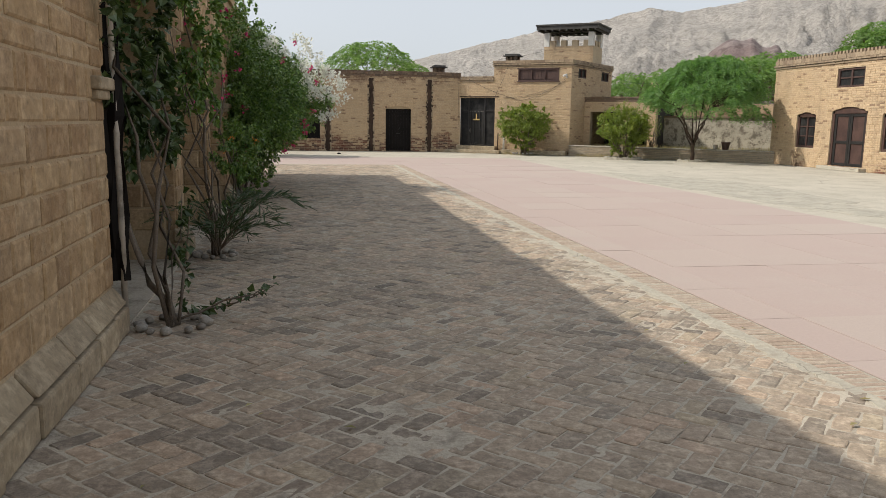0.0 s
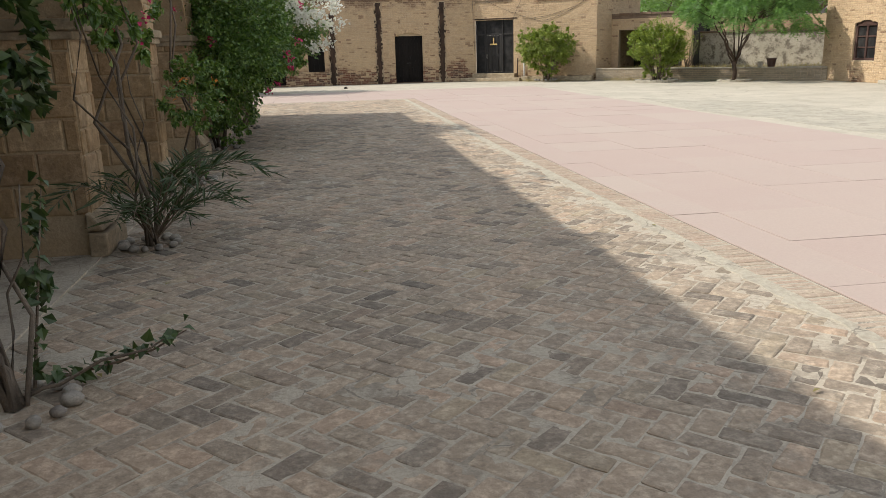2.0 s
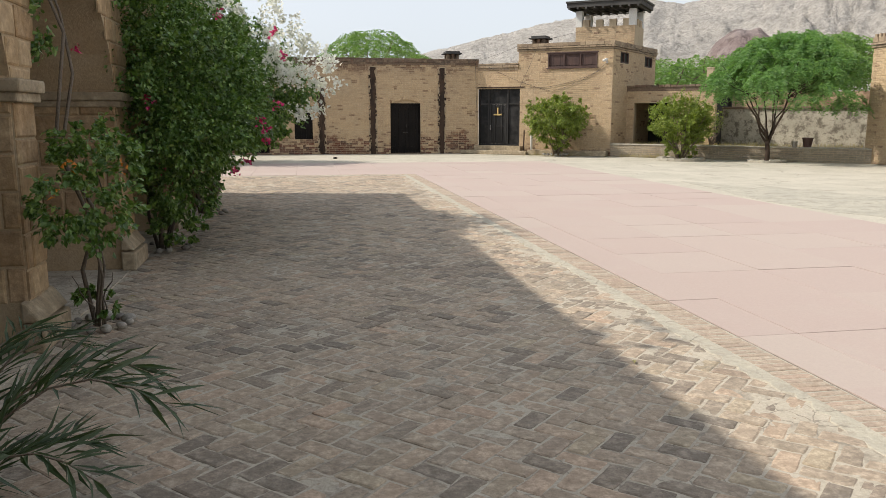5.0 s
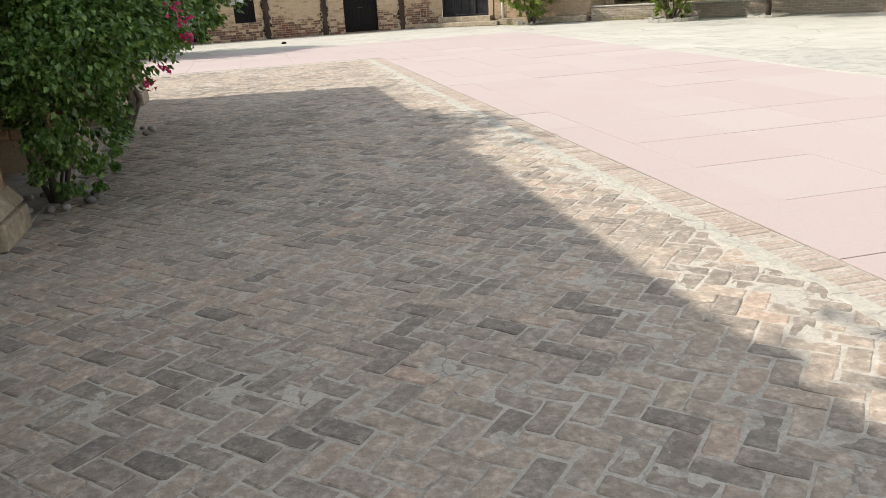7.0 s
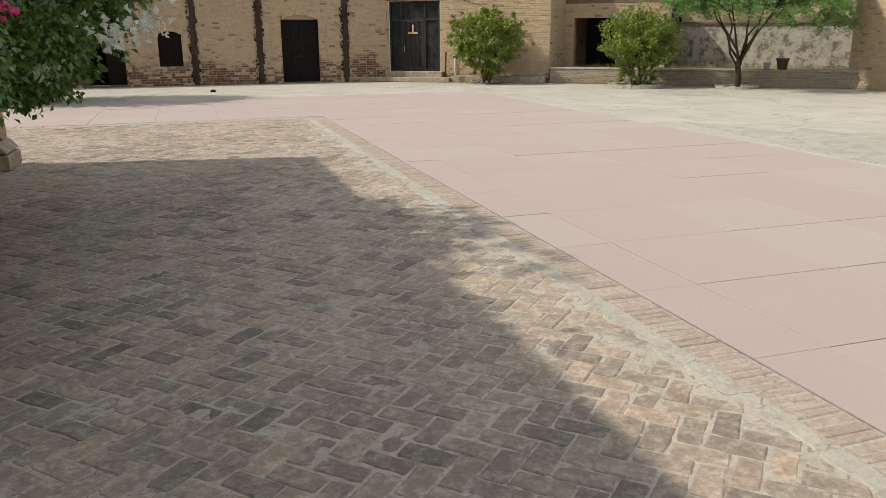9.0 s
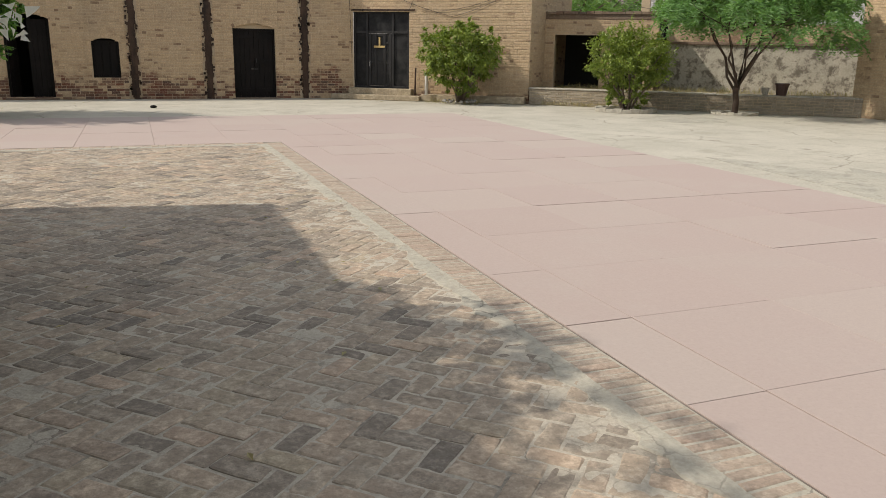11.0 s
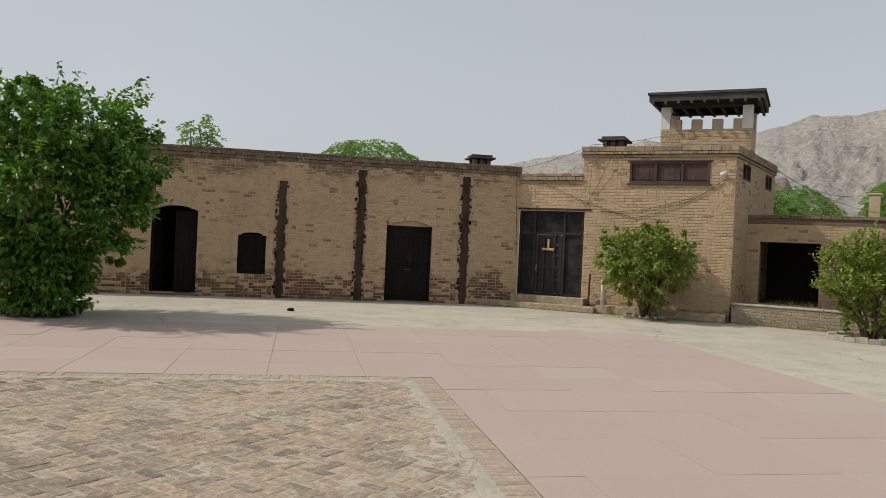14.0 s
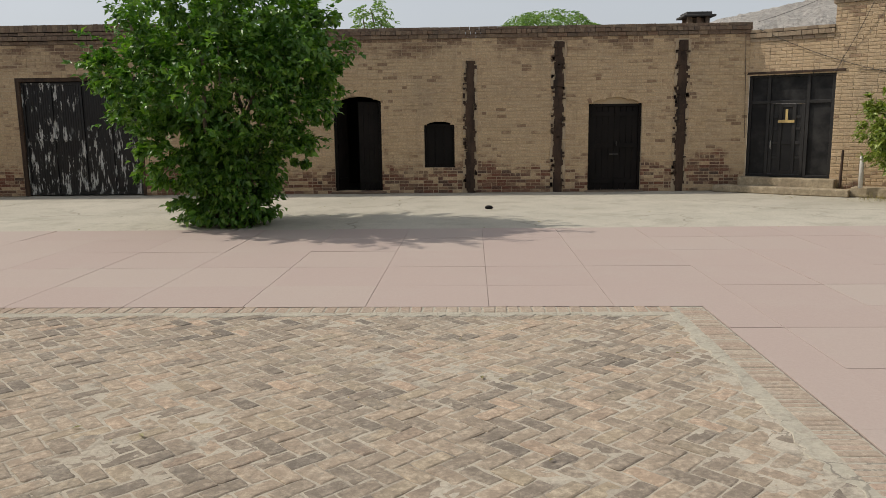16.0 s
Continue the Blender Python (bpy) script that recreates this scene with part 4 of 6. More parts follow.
f.box(0.51, 0.59, 0.01, 0.09, 0.08, 1.1).box(0.1, 0.51, 0.02, 0.08, 0.4, 0.44).box(0.59, 1.0, 0.02, 0.08, 0.4, 0.44).box(0.1, 0.51, 0.02, 0.08, 0.75, 0.79).box(0.59, 1.0, 0.02, 0.08, 0.75, 0.79)
f.make("frame", mat_maroon, w5, bevel=0.006)
tagged(Shape().box(0.1, 1.0, 0.05, 0.06, 0.08, 1.1).make("pane", mat_glass, w5), "dusty glass")
copy_thing(w5, RB @ pose(5.95, 0.05, 0.7)).name = "window_6"
w7 = thing("window_7", RB @ pose(3.6, 0.03, 2.8), "upper maroon window with four dark panes", "window", kind="structure")
Shape().box(0, 0.08, 0, 0.1, 0, 0.65).box(1.27, 1.35, 0, 0.1, 0, 0.65).box(0.08, 1.27, 0, 0.1, 0, 0.07).box(0.08, 1.27, 0, 0.1, 0.58, 0.65).box(0.63, 0.71, 0.01, 0.09, 0.07, 0.58).box(0.08, 0.63, 0.02, 0.08, 0.3, 0.35).box(0.71, 1.27, 0.02, 0.08, 0.3, 0.35).make("frame", mat_maroon, w7, bevel=0.005)
tagged(Shape().box(0.08, 1.27, 0.05, 0.06, 0.07, 0.58).make("pane", mat_glass, w7), "dark glass")
e = thing("door_4", RB @ pose(3.5, 0.04, 0.12), "shut double door, dark maroon panels in worn frames", "door", kind="structure")
Shape().box(0, 0.1, 0, 0.12, 0, 1.88).box(1.65, 1.75, 0, 0.12, 0, 1.88).prism(arc(0.0, 1.75, 1.88, 0.135) + [(1.75, 1.8), (0.0, 1.8)], 0.0, 0.12).make("frame", mat_maroon, e, bevel=0.006)
for k in range(2):
    x0 = 0.105 + 0.775 * k
    Shape().box(x0 + 0.05, x0 + 0.715, 0.06, 0.09, 0.05, 1.78).make("panel", mat_maroon, e)
    d = Shape()
    d.box(x0, x0 + 0.1, 0.03, 0.08, 0.02, 1.8).box(x0 + 0.665, x0 + 0.765, 0.03, 0.08, 0.02, 1.8)
    for z in (0.02, 0.78, 1.7):
        d.box(x0 + 0.1, x0 + 0.665, 0.03, 0.08, z, z + 0.1)
    d.make("leaf", mat_frame, e, bevel=0.006)
tagged(Shape().box(3.3, 5.45, -0.3, 0.06, 0, 0.12).make("step_right", mat_concrete, None, RB, bevel=0.015), "low concrete doorstep", "step", kind="structure")

# ---- low wall, raised bed, plastered wall and shed between tower and building ----
LOWA, LOWB = Vector((12.15, 33.75)), Vector((18.4, 28.05))
ang = math.degrees(math.atan2(LOWB.y - LOWA.y, LOWB.x - LOWA.x))
LOW = pose(LOWA.x, LOWA.y, 0, 0, 0, ang)
LL = (LOWB - LOWA).length
wall_low = tagged(Shape().box(-0.2, LL, 0, 0.35, 0, 0.44).make("wall_low", mat_mortar, None, LOW), "low weathered grey brick wall with a worn cement cap", "wall", kind="structure")
s = Shape()
u = -0.22
while u < LL:
    t = r1.uniform(0.3, 0.8)
    s.box(u, min(u + t, LL) - 0.006, -0.03, 0.37, 0.44, 0.48 + r1.uniform(-0.012, 0.012))
    u += t
s.make("cap", mat_patch, wall_low, bevel=0.01)
tagged(Shape().box(-0.6, LL + 4, 0.35, 9, 0, 0.4).make("ground_bed", mat_earth, None, LOW), "raised bed of dry earth behind the low wall", "ground", kind="structure")
# its plaster colour holds stains and painted tree shadow
wall_back = tagged(Shape().box(2.2, LL + 1.6, 3.3, 3.6, 0.3, 1.78).make("wall_back", mat_back, None, LOW), "stained and shade-painted grey plastered wall behind the trees", "wall", kind="structure")
Shape().box(2.15, LL + 1.6, 3.24, 3.66, 1.78, 1.86).make("cap", mat_coping, wall_back, bevel=0.01)
# terrace wall a little higher behind
tagged(Shape().box(1.2, LL + 4, 5.6, 5.9, 0.3, 2.45).make("wall_terrace", mat_brick_clean, None, LOW), "upper tan brick terrace wall", "wall", kind="structure")
# shed against the tower side

shed_m = pose(13.1, 35.2, 0, 0, 0, -40)
shed = wall("wall_shed", shed_m, 0.0, 3.4, 2.55, 0.3, [Hole(0.35, 1.75, 0.42, 2.0), Hole(2.2, 3.05, 0.42, 1.7)], mat_mortar, "low tan brick shed front with black doorways")
# the shed's inner shade is painted with the near-black colour
tagged(Shape().box(-0.1, 3.5, 2.6, 2.8, 0, 2.5).box(3.2, 3.4, 0.3, 2.6, 0, 2.5).box(0, 3.2, 0.32, 2.6, 0.3, 0.42).make("wall_shed_inside", mat_room_shade, None, shed_m), "shed inside coloured near-black as shade", "wall", kind="structure")
tagged(Shape().box(-0.1, 3.55, -0.02, 2.9, 2.45, 2.6).make("roof_shed", mat_coping, None, shed_m, bevel=0.01), "flat weathered roof of the shed", "roof", kind="structure")
cp = Shape()
u = -0.1
while u < 3.5:
    cp.box(u, u + 0.215, -0.06, 0.3, 2.6, 2.68 + r1.uniform(-0.012, 0.012))
    u += 0.23
tagged(cp.make("coping", mat_coping, shed, pose(0, 0, 0)), "weathered brick coping", kind="stuff")
post_m = shed_m @ pose(2.85, 1.6, 2.6)
tagged(Shape().box(-0.13, 0.13, -0.1, 0.1, 0, 0.72).box(-0.15, 0.15, -0.12, 0.12, 0.72, 0.77).make("pillar", mat_mortar, None, post_m, bevel=0.01), "square plastered pillar on the shed roof", "pillar")

# ---- arcaded stone building beside the walk ----
LB = pose(-1.1, -6.0, 0, 0, 0, 90)
PIERS = [(0.0, 11.66), (14.46, 14.88), (17.18, 17.54), (19.85, 20.3), (22.5, 23.1), (25.2, 25.8), (27.1, 27.6)]
arches = [Hole(PIERS[i][1], PIERS[i + 1][0], 0.0, 1.7, min(1.15, (PIERS[i + 1][0] - PIERS[i][1]) / 2 * 0.85)) for i in range(len(PIERS) - 1)]
wall_arcade = wall("wall_arcade", LB, 0, 27.6, 3.4, 0.9, arches, mat_stone_mortar, "sandstone arcade of blocks with arched openings")
# inner walls and ceiling carry the arcade's shade in their colour
tagged(Shape().box(0, 27.6, 3.6, 3.9, 0, 3.4).make("wall_arcade_back", mat_arcade_shade, None, LB), "shade-coloured stone back wall of the arcade", "wall", kind="structure")
tagged(Shape().box(27.3, 27.6, 0.9, 3.6, 0, 3.4).box(0, 0.3, 0.9, 3.6, 0, 3.4).make("wall_arcade_end", mat_arcade_shade, None, LB), "plain stone end wall of the arcade", "wall", kind="structure")
tagged(Shape().box(0.3, 27.3, 0.9, 3.6, 3.3, 3.396).make("ceiling_arcade", mat_arcade_shade, None, LB), "shade-coloured ceiling of the arcade", "ceiling", kind="structure")
tagged(Shape().box(0.0, 27.6, 0.02, 9.0, 3.4, 3.5).make("roof_arcade", mat_stone_mortar, None, LB), "flat roof of the arcade", "roof", kind="structure")
co = Shape()
u = 0.0
while u < 27.6:
    t = min(r1.uniform(0.4, 0.7), 27.6 - u)
    co.box(u, u + t - 0.008, -0.04, 0.5, 3.5, 3.63)
    u += t
tagged(co.make("cornice", mat_stone_joined, wall_arcade, bevel=0.01), kind="stuff")
# unseen block, added only to throw a shadow across the paving's left
tagged(Shape().box(-12, -5.2, 21.0, 24.3, 0, 3.8).make("wall_shadow_caster", mat_stone_mortar), "plain stone block out of view, added to cast a shadow on the paving", "wall", kind="structure")
tagged(Shape().box(-14, -13.6, 21, 37.3, 0, 3.6).make("wall_west", mat_mortar), "plain brick wall closing the yard", "wall", kind="structure")
tagged(Shape().box(-6, 27, -8.4, -8.0, 0, 3.6).make("wall_south", mat_mortar), "plain brick wall closing the yard", "wall", kind="structure")

# ---- plants ----


def plant(name, x, y, z, label, category, group=""):
    return thing(name, pose(x, y, z), label, category, group)


def limb(r, a, b, bend=0.12, n=5):
    """A crooked line from a to b."""
    a, b = Vector(a), Vector(b)
    pts = []
    for i in range(n):
        t = i / (n - 1)
        p = a.lerp(b, t)
        k = math.sin(math.pi * t) * bend * (b - a).length
        pts.append(tuple(p + Vector((r.uniform(-k, k), r.uniform(-k, k), r.uniform(-k, k) * 0.5))))
    return pts


def foliage(parent, cs, os, size, mat, seed, name="foliage", **kw):
    return tagged(leaves(cs, os, size, np.random.default_rng(seed), **kw).make(name, mat, parent), kind="stuff")


def kerb_ring(parent, r, radius, n, size=0.09):
    for i in range(n):
        w = 2 * math.pi * i / n + r.uniform(-0.1, 0.1)
        q = size * r.uniform(0.75, 1.2)
        s = Shape().ball((0, 0, 0), (q, q * 0.8, q * 0.65), 5, 8, 0.12, r.randrange(99))
        s.make("pebble", mat_pebble, parent, pose(radius * math.cos(w), radius * math.sin(w), q * 0.45, 0, 0, math.degrees(w)), smooth=True)


rs = random.Random(21)
# broad-leaved bush in front of the gate
e = plant("bush", -2.65, 31.9, 0, "large dense broad-leaved green bush growing from the paving", "bush")
st = Shape()
for k in range(9):
    w = 2 * math.pi * k / 9
    st.tube(limb(rs, (0.15 * math.cos(w), 0.15 * math.sin(w), 0), (rs.uniform(0.6, 1.5) * math.cos(w), rs.uniform(0.6, 1.4) * math.sin(w), rs.uniform(2.0, 3.6)), 0.08), [0.05, 0.045, 0.035, 0.025, 0.012], 6)
st.make("stems", mat_bark, e, smooth=True)
rn = np.random.default_rng(5)
blobs = [(-0.05, 0, 0.45, 0.85, 0.8, 0.5, 1.0), (0.05, -0.1, 0.95, 0.85, 0.85, 0.6, 1.0), (-0.45, -0.2, 1.4, 0.9, 0.9, 0.75, 0.9), (0.4, 0, 1.6, 0.95, 0.95, 0.75, 0.9), (0.1, 0, 2.6, 1.7, 1.5, 1.15, 2.0), (-1.0, 0.1, 2.75, 0.75, 0.8, 0.5, 0.4),
         (1.15, -0.1, 2.85, 0.95, 0.95, 0.6, 0.6), (-0.4, 0, 3.6, 1.15, 1.0, 0.85, 1.0), (0.6, 0.1, 3.6, 1.25, 1.1, 0.85, 1.0), (1.3, -0.2, 3.2, 0.9, 0.9, 0.8, 0.6)]
for k in range(26):
    w = rs.uniform(0, 2 * math.pi)
    z = rs.uniform(1.1, 4.2)
    q = 0.85 + 0.4 * z if z < 3.0 else 1.4
    blobs.append((q * math.cos(w), q * 0.85 * math.sin(w), z, 0.32, 0.32, 0.36, 0.12))
cs, os = clumps([(x * 0.93, y * 0.93, z * 0.9, rx * 0.93, ry * 0.93, rz * 0.9, q) for x, y, z, rx, ry, rz, q in blobs], 2700, rn)
keep = cs[:, 2] > 0.03
cs, os = cs[keep].tolist(), os[keep].tolist()
for k in range(170):
    w = rs.uniform(0, 2 * math.pi)
    z = rs.uniform(1.15, 4.2)
    q = (0.55 + 0.46 * z if z < 2.6 else 2.0 - 0.75 * (z - 2.6)) * 0.93
    d = Vector((math.cos(w), math.sin(w), 0.15 + 0.35 * z / 2 if z > 1 else -0.5)).normalized()
    a = Vector((q * math.cos(w), q * 0.9 * math.sin(w), z * 0.95))
    long = rs.uniform(0.3, 0.95)
    for i in range(22):
        t = i / 21
        p = a + d * long * t - Vector((0, 0, 0.18 * t * t * (1 if z < 3 else 0)))
        if p.z > 0.05:
            cs.append((p.x + rs.gauss(0, 0.025), p.y + rs.gauss(0, 0.025), p.z)), os.append((d.x + rs.gauss(0, 0.9), d.y + rs.gauss(0, 0.9), d.z))
foliage(e, cs, os, 0.122, leaf_mul, 6, slim=0.62, droop=0.45)

# clipped shrubs by the tower and the low wall
e = plant("shrub", 10.0, 34.3, 0.05, "rounded yellow-green shrub on thin stems in a stone ring", "shrub", "shrubs along the wall")
st = Shape()
for k in range(14):
    w = rs.uniform(0, 2 * math.pi)
    q = rs.uniform(0.3, 0.8)
    st.tube(limb(rs, (0.08 * math.cos(w), 0.08 * math.sin(w), 0), (q * math.cos(w), q * math.sin(w), rs.uniform(1.0, 1.9)), 0.07), [0.03, 0.025, 0.02, 0.015, 0.008], 5)
st.make("stems", mat_bark, e, smooth=True)
blobs = [(0, 0, 1.4, 1.08, 0.95, 0.6, 1.6), (0.05, 0, 1.75, 0.75, 0.7, 0.42, 0.7), (-0.5, 0, 1.4, 0.65, 0.65, 0.5, 0.6), (0.5, 0, 1.35, 0.72, 0.7, 0.5, 0.6), (0.1, 0, 2.15, 0.22, 0.22, 0.2, 0.12), (0, 0, 0.95, 0.92, 0.85, 0.45, 0.9), (0.02, 0, 0.55, 0.55, 0.5, 0.34, 0.4)]
blobs += [(0.95 * math.cos(k) * rs.uniform(0.8, 1.1), 0.8 * math.sin(k), 1.45 + 0.42 * math.sin(2.3 * k), 0.2, 0.2, 0.22, 0.06) for k in range(18)]
cs, os = clumps(blobs, 2300, rn)
foliage(e, cs, os, 0.098, leaf_bush, 7, slim=0.5)
kerb_ring(e, rs, 0.45, 20, 0.06)

e = plant("shrub", 13.35, 30.95, 0, "bushy yellow-green shrub with upright twigs in a low kerb ring", "shrub", "shrubs along the wall")
st, cs, os = Shape(), [], []
for k in range(16):
    w = rs.uniform(0, 2 * math.pi)
    q = rs.uniform(0.3, 0.85)
    st.tube(limb(rs, (0.1 * math.cos(w), 0.1 * math.sin(w), 0), (q * math.cos(w), q * math.sin(w), rs.uniform(1.0, 1.9)), 0.07), [0.03, 0.025, 0.02, 0.015, 0.008], 5)
blobs = [(0, 0, 1.3, 0.95, 0.9, 0.62, 1.3), (-0.35, 0, 1.6, 0.62, 0.65, 0.5, 0.6), (0.4, 0, 1.55, 0.65, 0.65, 0.5, 0.6), (0, 0, 0.8, 0.68, 0.65, 0.36, 0.7), (0.45, 0, 1.15, 0.6, 0.6, 0.42, 0.5), (-0.45, 0, 1.15, 0.6, 0.6, 0.42, 0.5), (0, 0, 0.42, 0.52, 0.5, 0.32, 0.45)]
ca, oa = clumps(blobs, 2000, rn)
cs, os = ca.tolist(), oa.tolist()
for k in range(150):  # upright sprigs
    w = rs.uniform(0, 2 * math.pi)
    lean = rs.random() ** 0.6
    a = Vector((0.85 * lean * math.cos(w), 0.8 * lean * math.sin(w), 1.75 - 0.75 * lean * lean + rs.uniform(-0.35, 0.15)))
    d = Vector((0.75 * lean * math.cos(w), 0.75 * lean * math.sin(w), 1.0 - 0.45 * lean)).normalized()
    long = rs.uniform(0.3, 0.65)
    for i in range(20):
        p = a + d * long * i / 19
        cs.append((p.x + rs.gauss(0, 0.022), p.y + rs.gauss(0, 0.022), p.z)), os.append((d.x + rs.gauss(0, 0.7), d.y + rs.gauss(0, 0.7), d.z))
st.make("stems", mat_bark, e, smooth=True)
foliage(e, cs, os, 0.092, leaf_bush, 8, slim=0.5, droop=0.1)


def cement_ring(inner, outer, high):
    ring = Shape()
    for k in range(22):
        a0, a1 = 2 * math.pi * k / 22, 2 * math.pi * (k + 0.96) / 22
        n = len(ring.v)
        for a in (a0, a1):
            for q in (inner, outer):
                for z in (0.0, high + 0.012 * math.sin(3 * k)):
                    ring.v.append((q * math.cos(a), q * math.sin(a), z))
        ring.f += [tuple(n + i for i in f) for f in ((0, 2, 3, 1), (4, 5, 7, 6), (0, 1, 5, 4), (2, 6, 7, 3), (1, 3, 7, 5), (0, 4, 6, 2))]
    return ring


tagged(cement_ring(0.62, 0.8, 0.1).make("kerb", mat_patch, e), "low cement kerb ring")

# umbrella-shaped tree
e = plant("tree", 15.75, 29.6, 0, "umbrella-shaped feathery green tree with several limbs", "tree")
st = Shape()
st.tube([(0, 0, 0), (0.02, 0, 0.3), (-0.02, 0.02, 0.6), (0, 0, 0.8)], [0.085, 0.075, 0.075, 0.07], 9)
tips = []
for k in range(9):
    w = 2 * math.pi * k / 9 + rs.uniform(-0.2, 0.2)
    q = rs.uniform(0.5, 1.1)
    a = (0.03 * math.cos(w), 0.03 * math.sin(w), rs.uniform(0.55, 0.78))
    b = (q * math.cos(w), q * math.sin(w), rs.uniform(2.0, 2.4))
    st.tube(limb(rs, a, b, 0.06), [0.036, 0.031, 0.027, 0.023, 0.018], 7)
    for j in range(5):
        c = (b[0] + rs.uniform(0.2, 1.2) * math.cos(w + rs.uniform(-0.9, 0.9)), b[1] + rs.uniform(0.2, 1.2) * math.sin(w + rs.uniform(-0.9, 0.9)), b[2] + rs.uniform(0.1, 1.1))
        st.tube(limb(rs, b, c, 0.08, 4), [0.016, 0.013, 0.009, 0.004], 5)
        tips.append(c)
st.make("trunk", mat_dark_bark, e, smooth=True)
cs, os = [], []


def fronds(cs, os, x, y, z, w, length, r, n=13, dip=0.5):
    """A feathered leaf: pairs of leaflets along a drooping line."""
    for i in range(n):
        t = (i + 0.5) / n
        px, py, pz = x + length * t * math.cos(w), y + length * t * math.sin(w), z - dip * length * t * t
        for side in (-1, 1):
            cs.append((px, py, pz))
            os.append((math.cos(w + side * 1.1) * 2, math.sin(w + side * 1.1) * 2, -0.2))


for k in range(205):
    w0 = rs.uniform(0, 2 * math.pi)
    q0 = math.sqrt(rs.random())
    rad = 2.1 + 0.28 * math.sin(3 * w0 + 1) + 0.15 * math.sin(7 * w0)
    top = 4.25 - 1.5 * q0 ** 2.6 + rs.uniform(-0.15, 0.1) - (0.75 * rs.random() if k % 2 == 0 else 0) * (0.4 + 0.6 * q0)
    cx, cy = 0.35 + rad * q0 * math.cos(w0), -0.3 + rad * q0 * math.sin(w0)
    for i in range(11):
        w = rs.uniform(0, 2 * math.pi)
        q = 0.3 * math.sqrt(rs.random())
        fronds(cs, os, cx + q * math.cos(w), cy + q * math.sin(w), top - 0.5 * q - rs.uniform(0, 0.12), w + rs.uniform(-0.4, 0.4), rs.uniform(0.26, 0.42), rs, 12, 1.1)
foliage(e, cs, os, 0.125, leaf_tree, 9, slim=0.3, droop=0.25, face=1.1, simple=True)
tagged(cement_ring(0.45, 0.6, 0.07).make("kerb", mat_patch, e), "low cement kerb ring")

# slim bare sapling in the bed
e = plant("sapling", 15.2, 32.3, 0.4, "thin bare sapling with a few leaves in the raised bed", "sapling")
st = Shape()
cs, os = [], []
for k in range(9):
    b = (rs.uniform(-0.5, 0.5), rs.uniform(-0.4, 0.4), rs.uniform(0.9, 2.0))
    st.tube(limb(rs, (rs.uniform(-0.05, 0.05), 0, 0), b, 0.1, 5), [0.025, 0.02, 0.015, 0.01, 0.004], 5)
    for i in range(26):
        t = rs.uniform(0.5, 1.05)
        cs.append((b[0] * t + rs.gauss(0, 0.06), b[1] * t + rs.gauss(0, 0.06), b[2] * t + rs.gauss(0, 0.06)))
        os.append((rs.gauss(0, 1), rs.gauss(0, 1), 0.3))
st.make("stems", mat_pale_bark, e, smooth=True)
foliage(e, cs, os, 0.06, leaf_bush, 10)

# bougainvillea against the arcade
def vine(name, x, y, label, blobs, per, seed, stems, flowers=(), leaf=0.062, mat=leaf_boug, ring=0.24, inside=-99):
    r = random.Random(seed)
    rn = np.random.default_rng(seed)
    e = plant(name, x, y, 0, label, "climbing plant", "climbers along the arcade")
    st = Shape()
    for a, b, rad in stems:
        st.tube(limb(r, a, b, 0.07, 7), [rad * k for k in (1, 0.95, 0.88, 0.8, 0.7, 0.55, 0.35)], 6)
    st.make("stems", mat_pale_bark, e, smooth=True)
    if blobs:
        cs, os = clumps(blobs, per, rn, 0.45)
        keep = (cs[:, 0] + x > -1.14) | (cs[:, 2] > 3.66) | (cs[:, 1] + y < inside)
        foliage(e, cs[keep], os[keep], leaf, mat, seed + 1, slim=0.7, droop=0.35, fold=0.15, face=0.65)
    for (fx, fy, fz, spread, n, per_cluster), petal, nm in flowers:
        fc, fo = [], []
        for i in range(n):
            d = Vector((r.gauss(0, 1), r.gauss(0, 1), r.gauss(0, 1))).normalized()
            if per_cluster > 20:
                d = Vector((d.x, d.y if d.y < 0.3 else -d.y, abs(d.z) if i % 3 else d.z))
            c = Vector((fx + d.x * spread[0], fy + d.y * spread[1], fz + d.z * spread[2]))
            spray = 0.05 if n > 40 or per_cluster > 20 else 0.026
            for j in range(per_cluster):
                fc.append((c.x + r.gauss(0, spray), c.y + r.gauss(0, spray), c.z + r.gauss(0, spray)))
                fo.append((d.x + r.gauss(0, 0.6), d.y + r.gauss(0, 0.6), d.z + r.gauss(0, 0.6)))
        foliage(e, fc, fo, 0.06 if per_cluster > 20 else 0.042, petal, seed + 2, name=nm, slim=0.9, droop=0.0)
    if ring:
        kerb_ring(e, r, ring, 12, 0.045)
    return e


vine("climber", -0.74, 5.78, "leafy climber with bare grey stems on a stone pier",
     [(-0.3, 0.5, 2.1, 0.26, 0.75, 0.7, 1.6), (-0.28, 0.15, 1.6, 0.2, 0.35, 0.4, 0.35), (-0.25, 0.85, 1.55, 0.25, 0.6, 0.5, 0.8), (-0.3, 0.5, 2.9, 0.26, 0.9, 0.5, 1.0), (-0.05, 0.5, 0.85, 0.1, 0.25, 0.45, 0.14), (-0.3, 1.2, 1.9, 0.25, 0.5, 0.6, 0.6)], 900, 31,
     [((0.0, 0.0, 0), (-0.3, 0.12, 1.6), 0.02), ((0.02, 0.02, 0), (-0.2, 0.5, 2.0), 0.014), ((-0.03, 0, 0), (-0.33, 0.05, 2.6), 0.018), ((0.03, 0.03, 0), (-0.15, 0.75, 1.9), 0.013), ((0, 0.05, 0.02), (0.62, 0.1, 0.24), 0.01), ((0.0, 0.02, 0), (0.05, 0.28, 0.9), 0.008), ((0.0, 0.0, 0), (-0.34, 0.0, 0.95), 0.028)], (), 0.085, leaf_vine, 0.22)
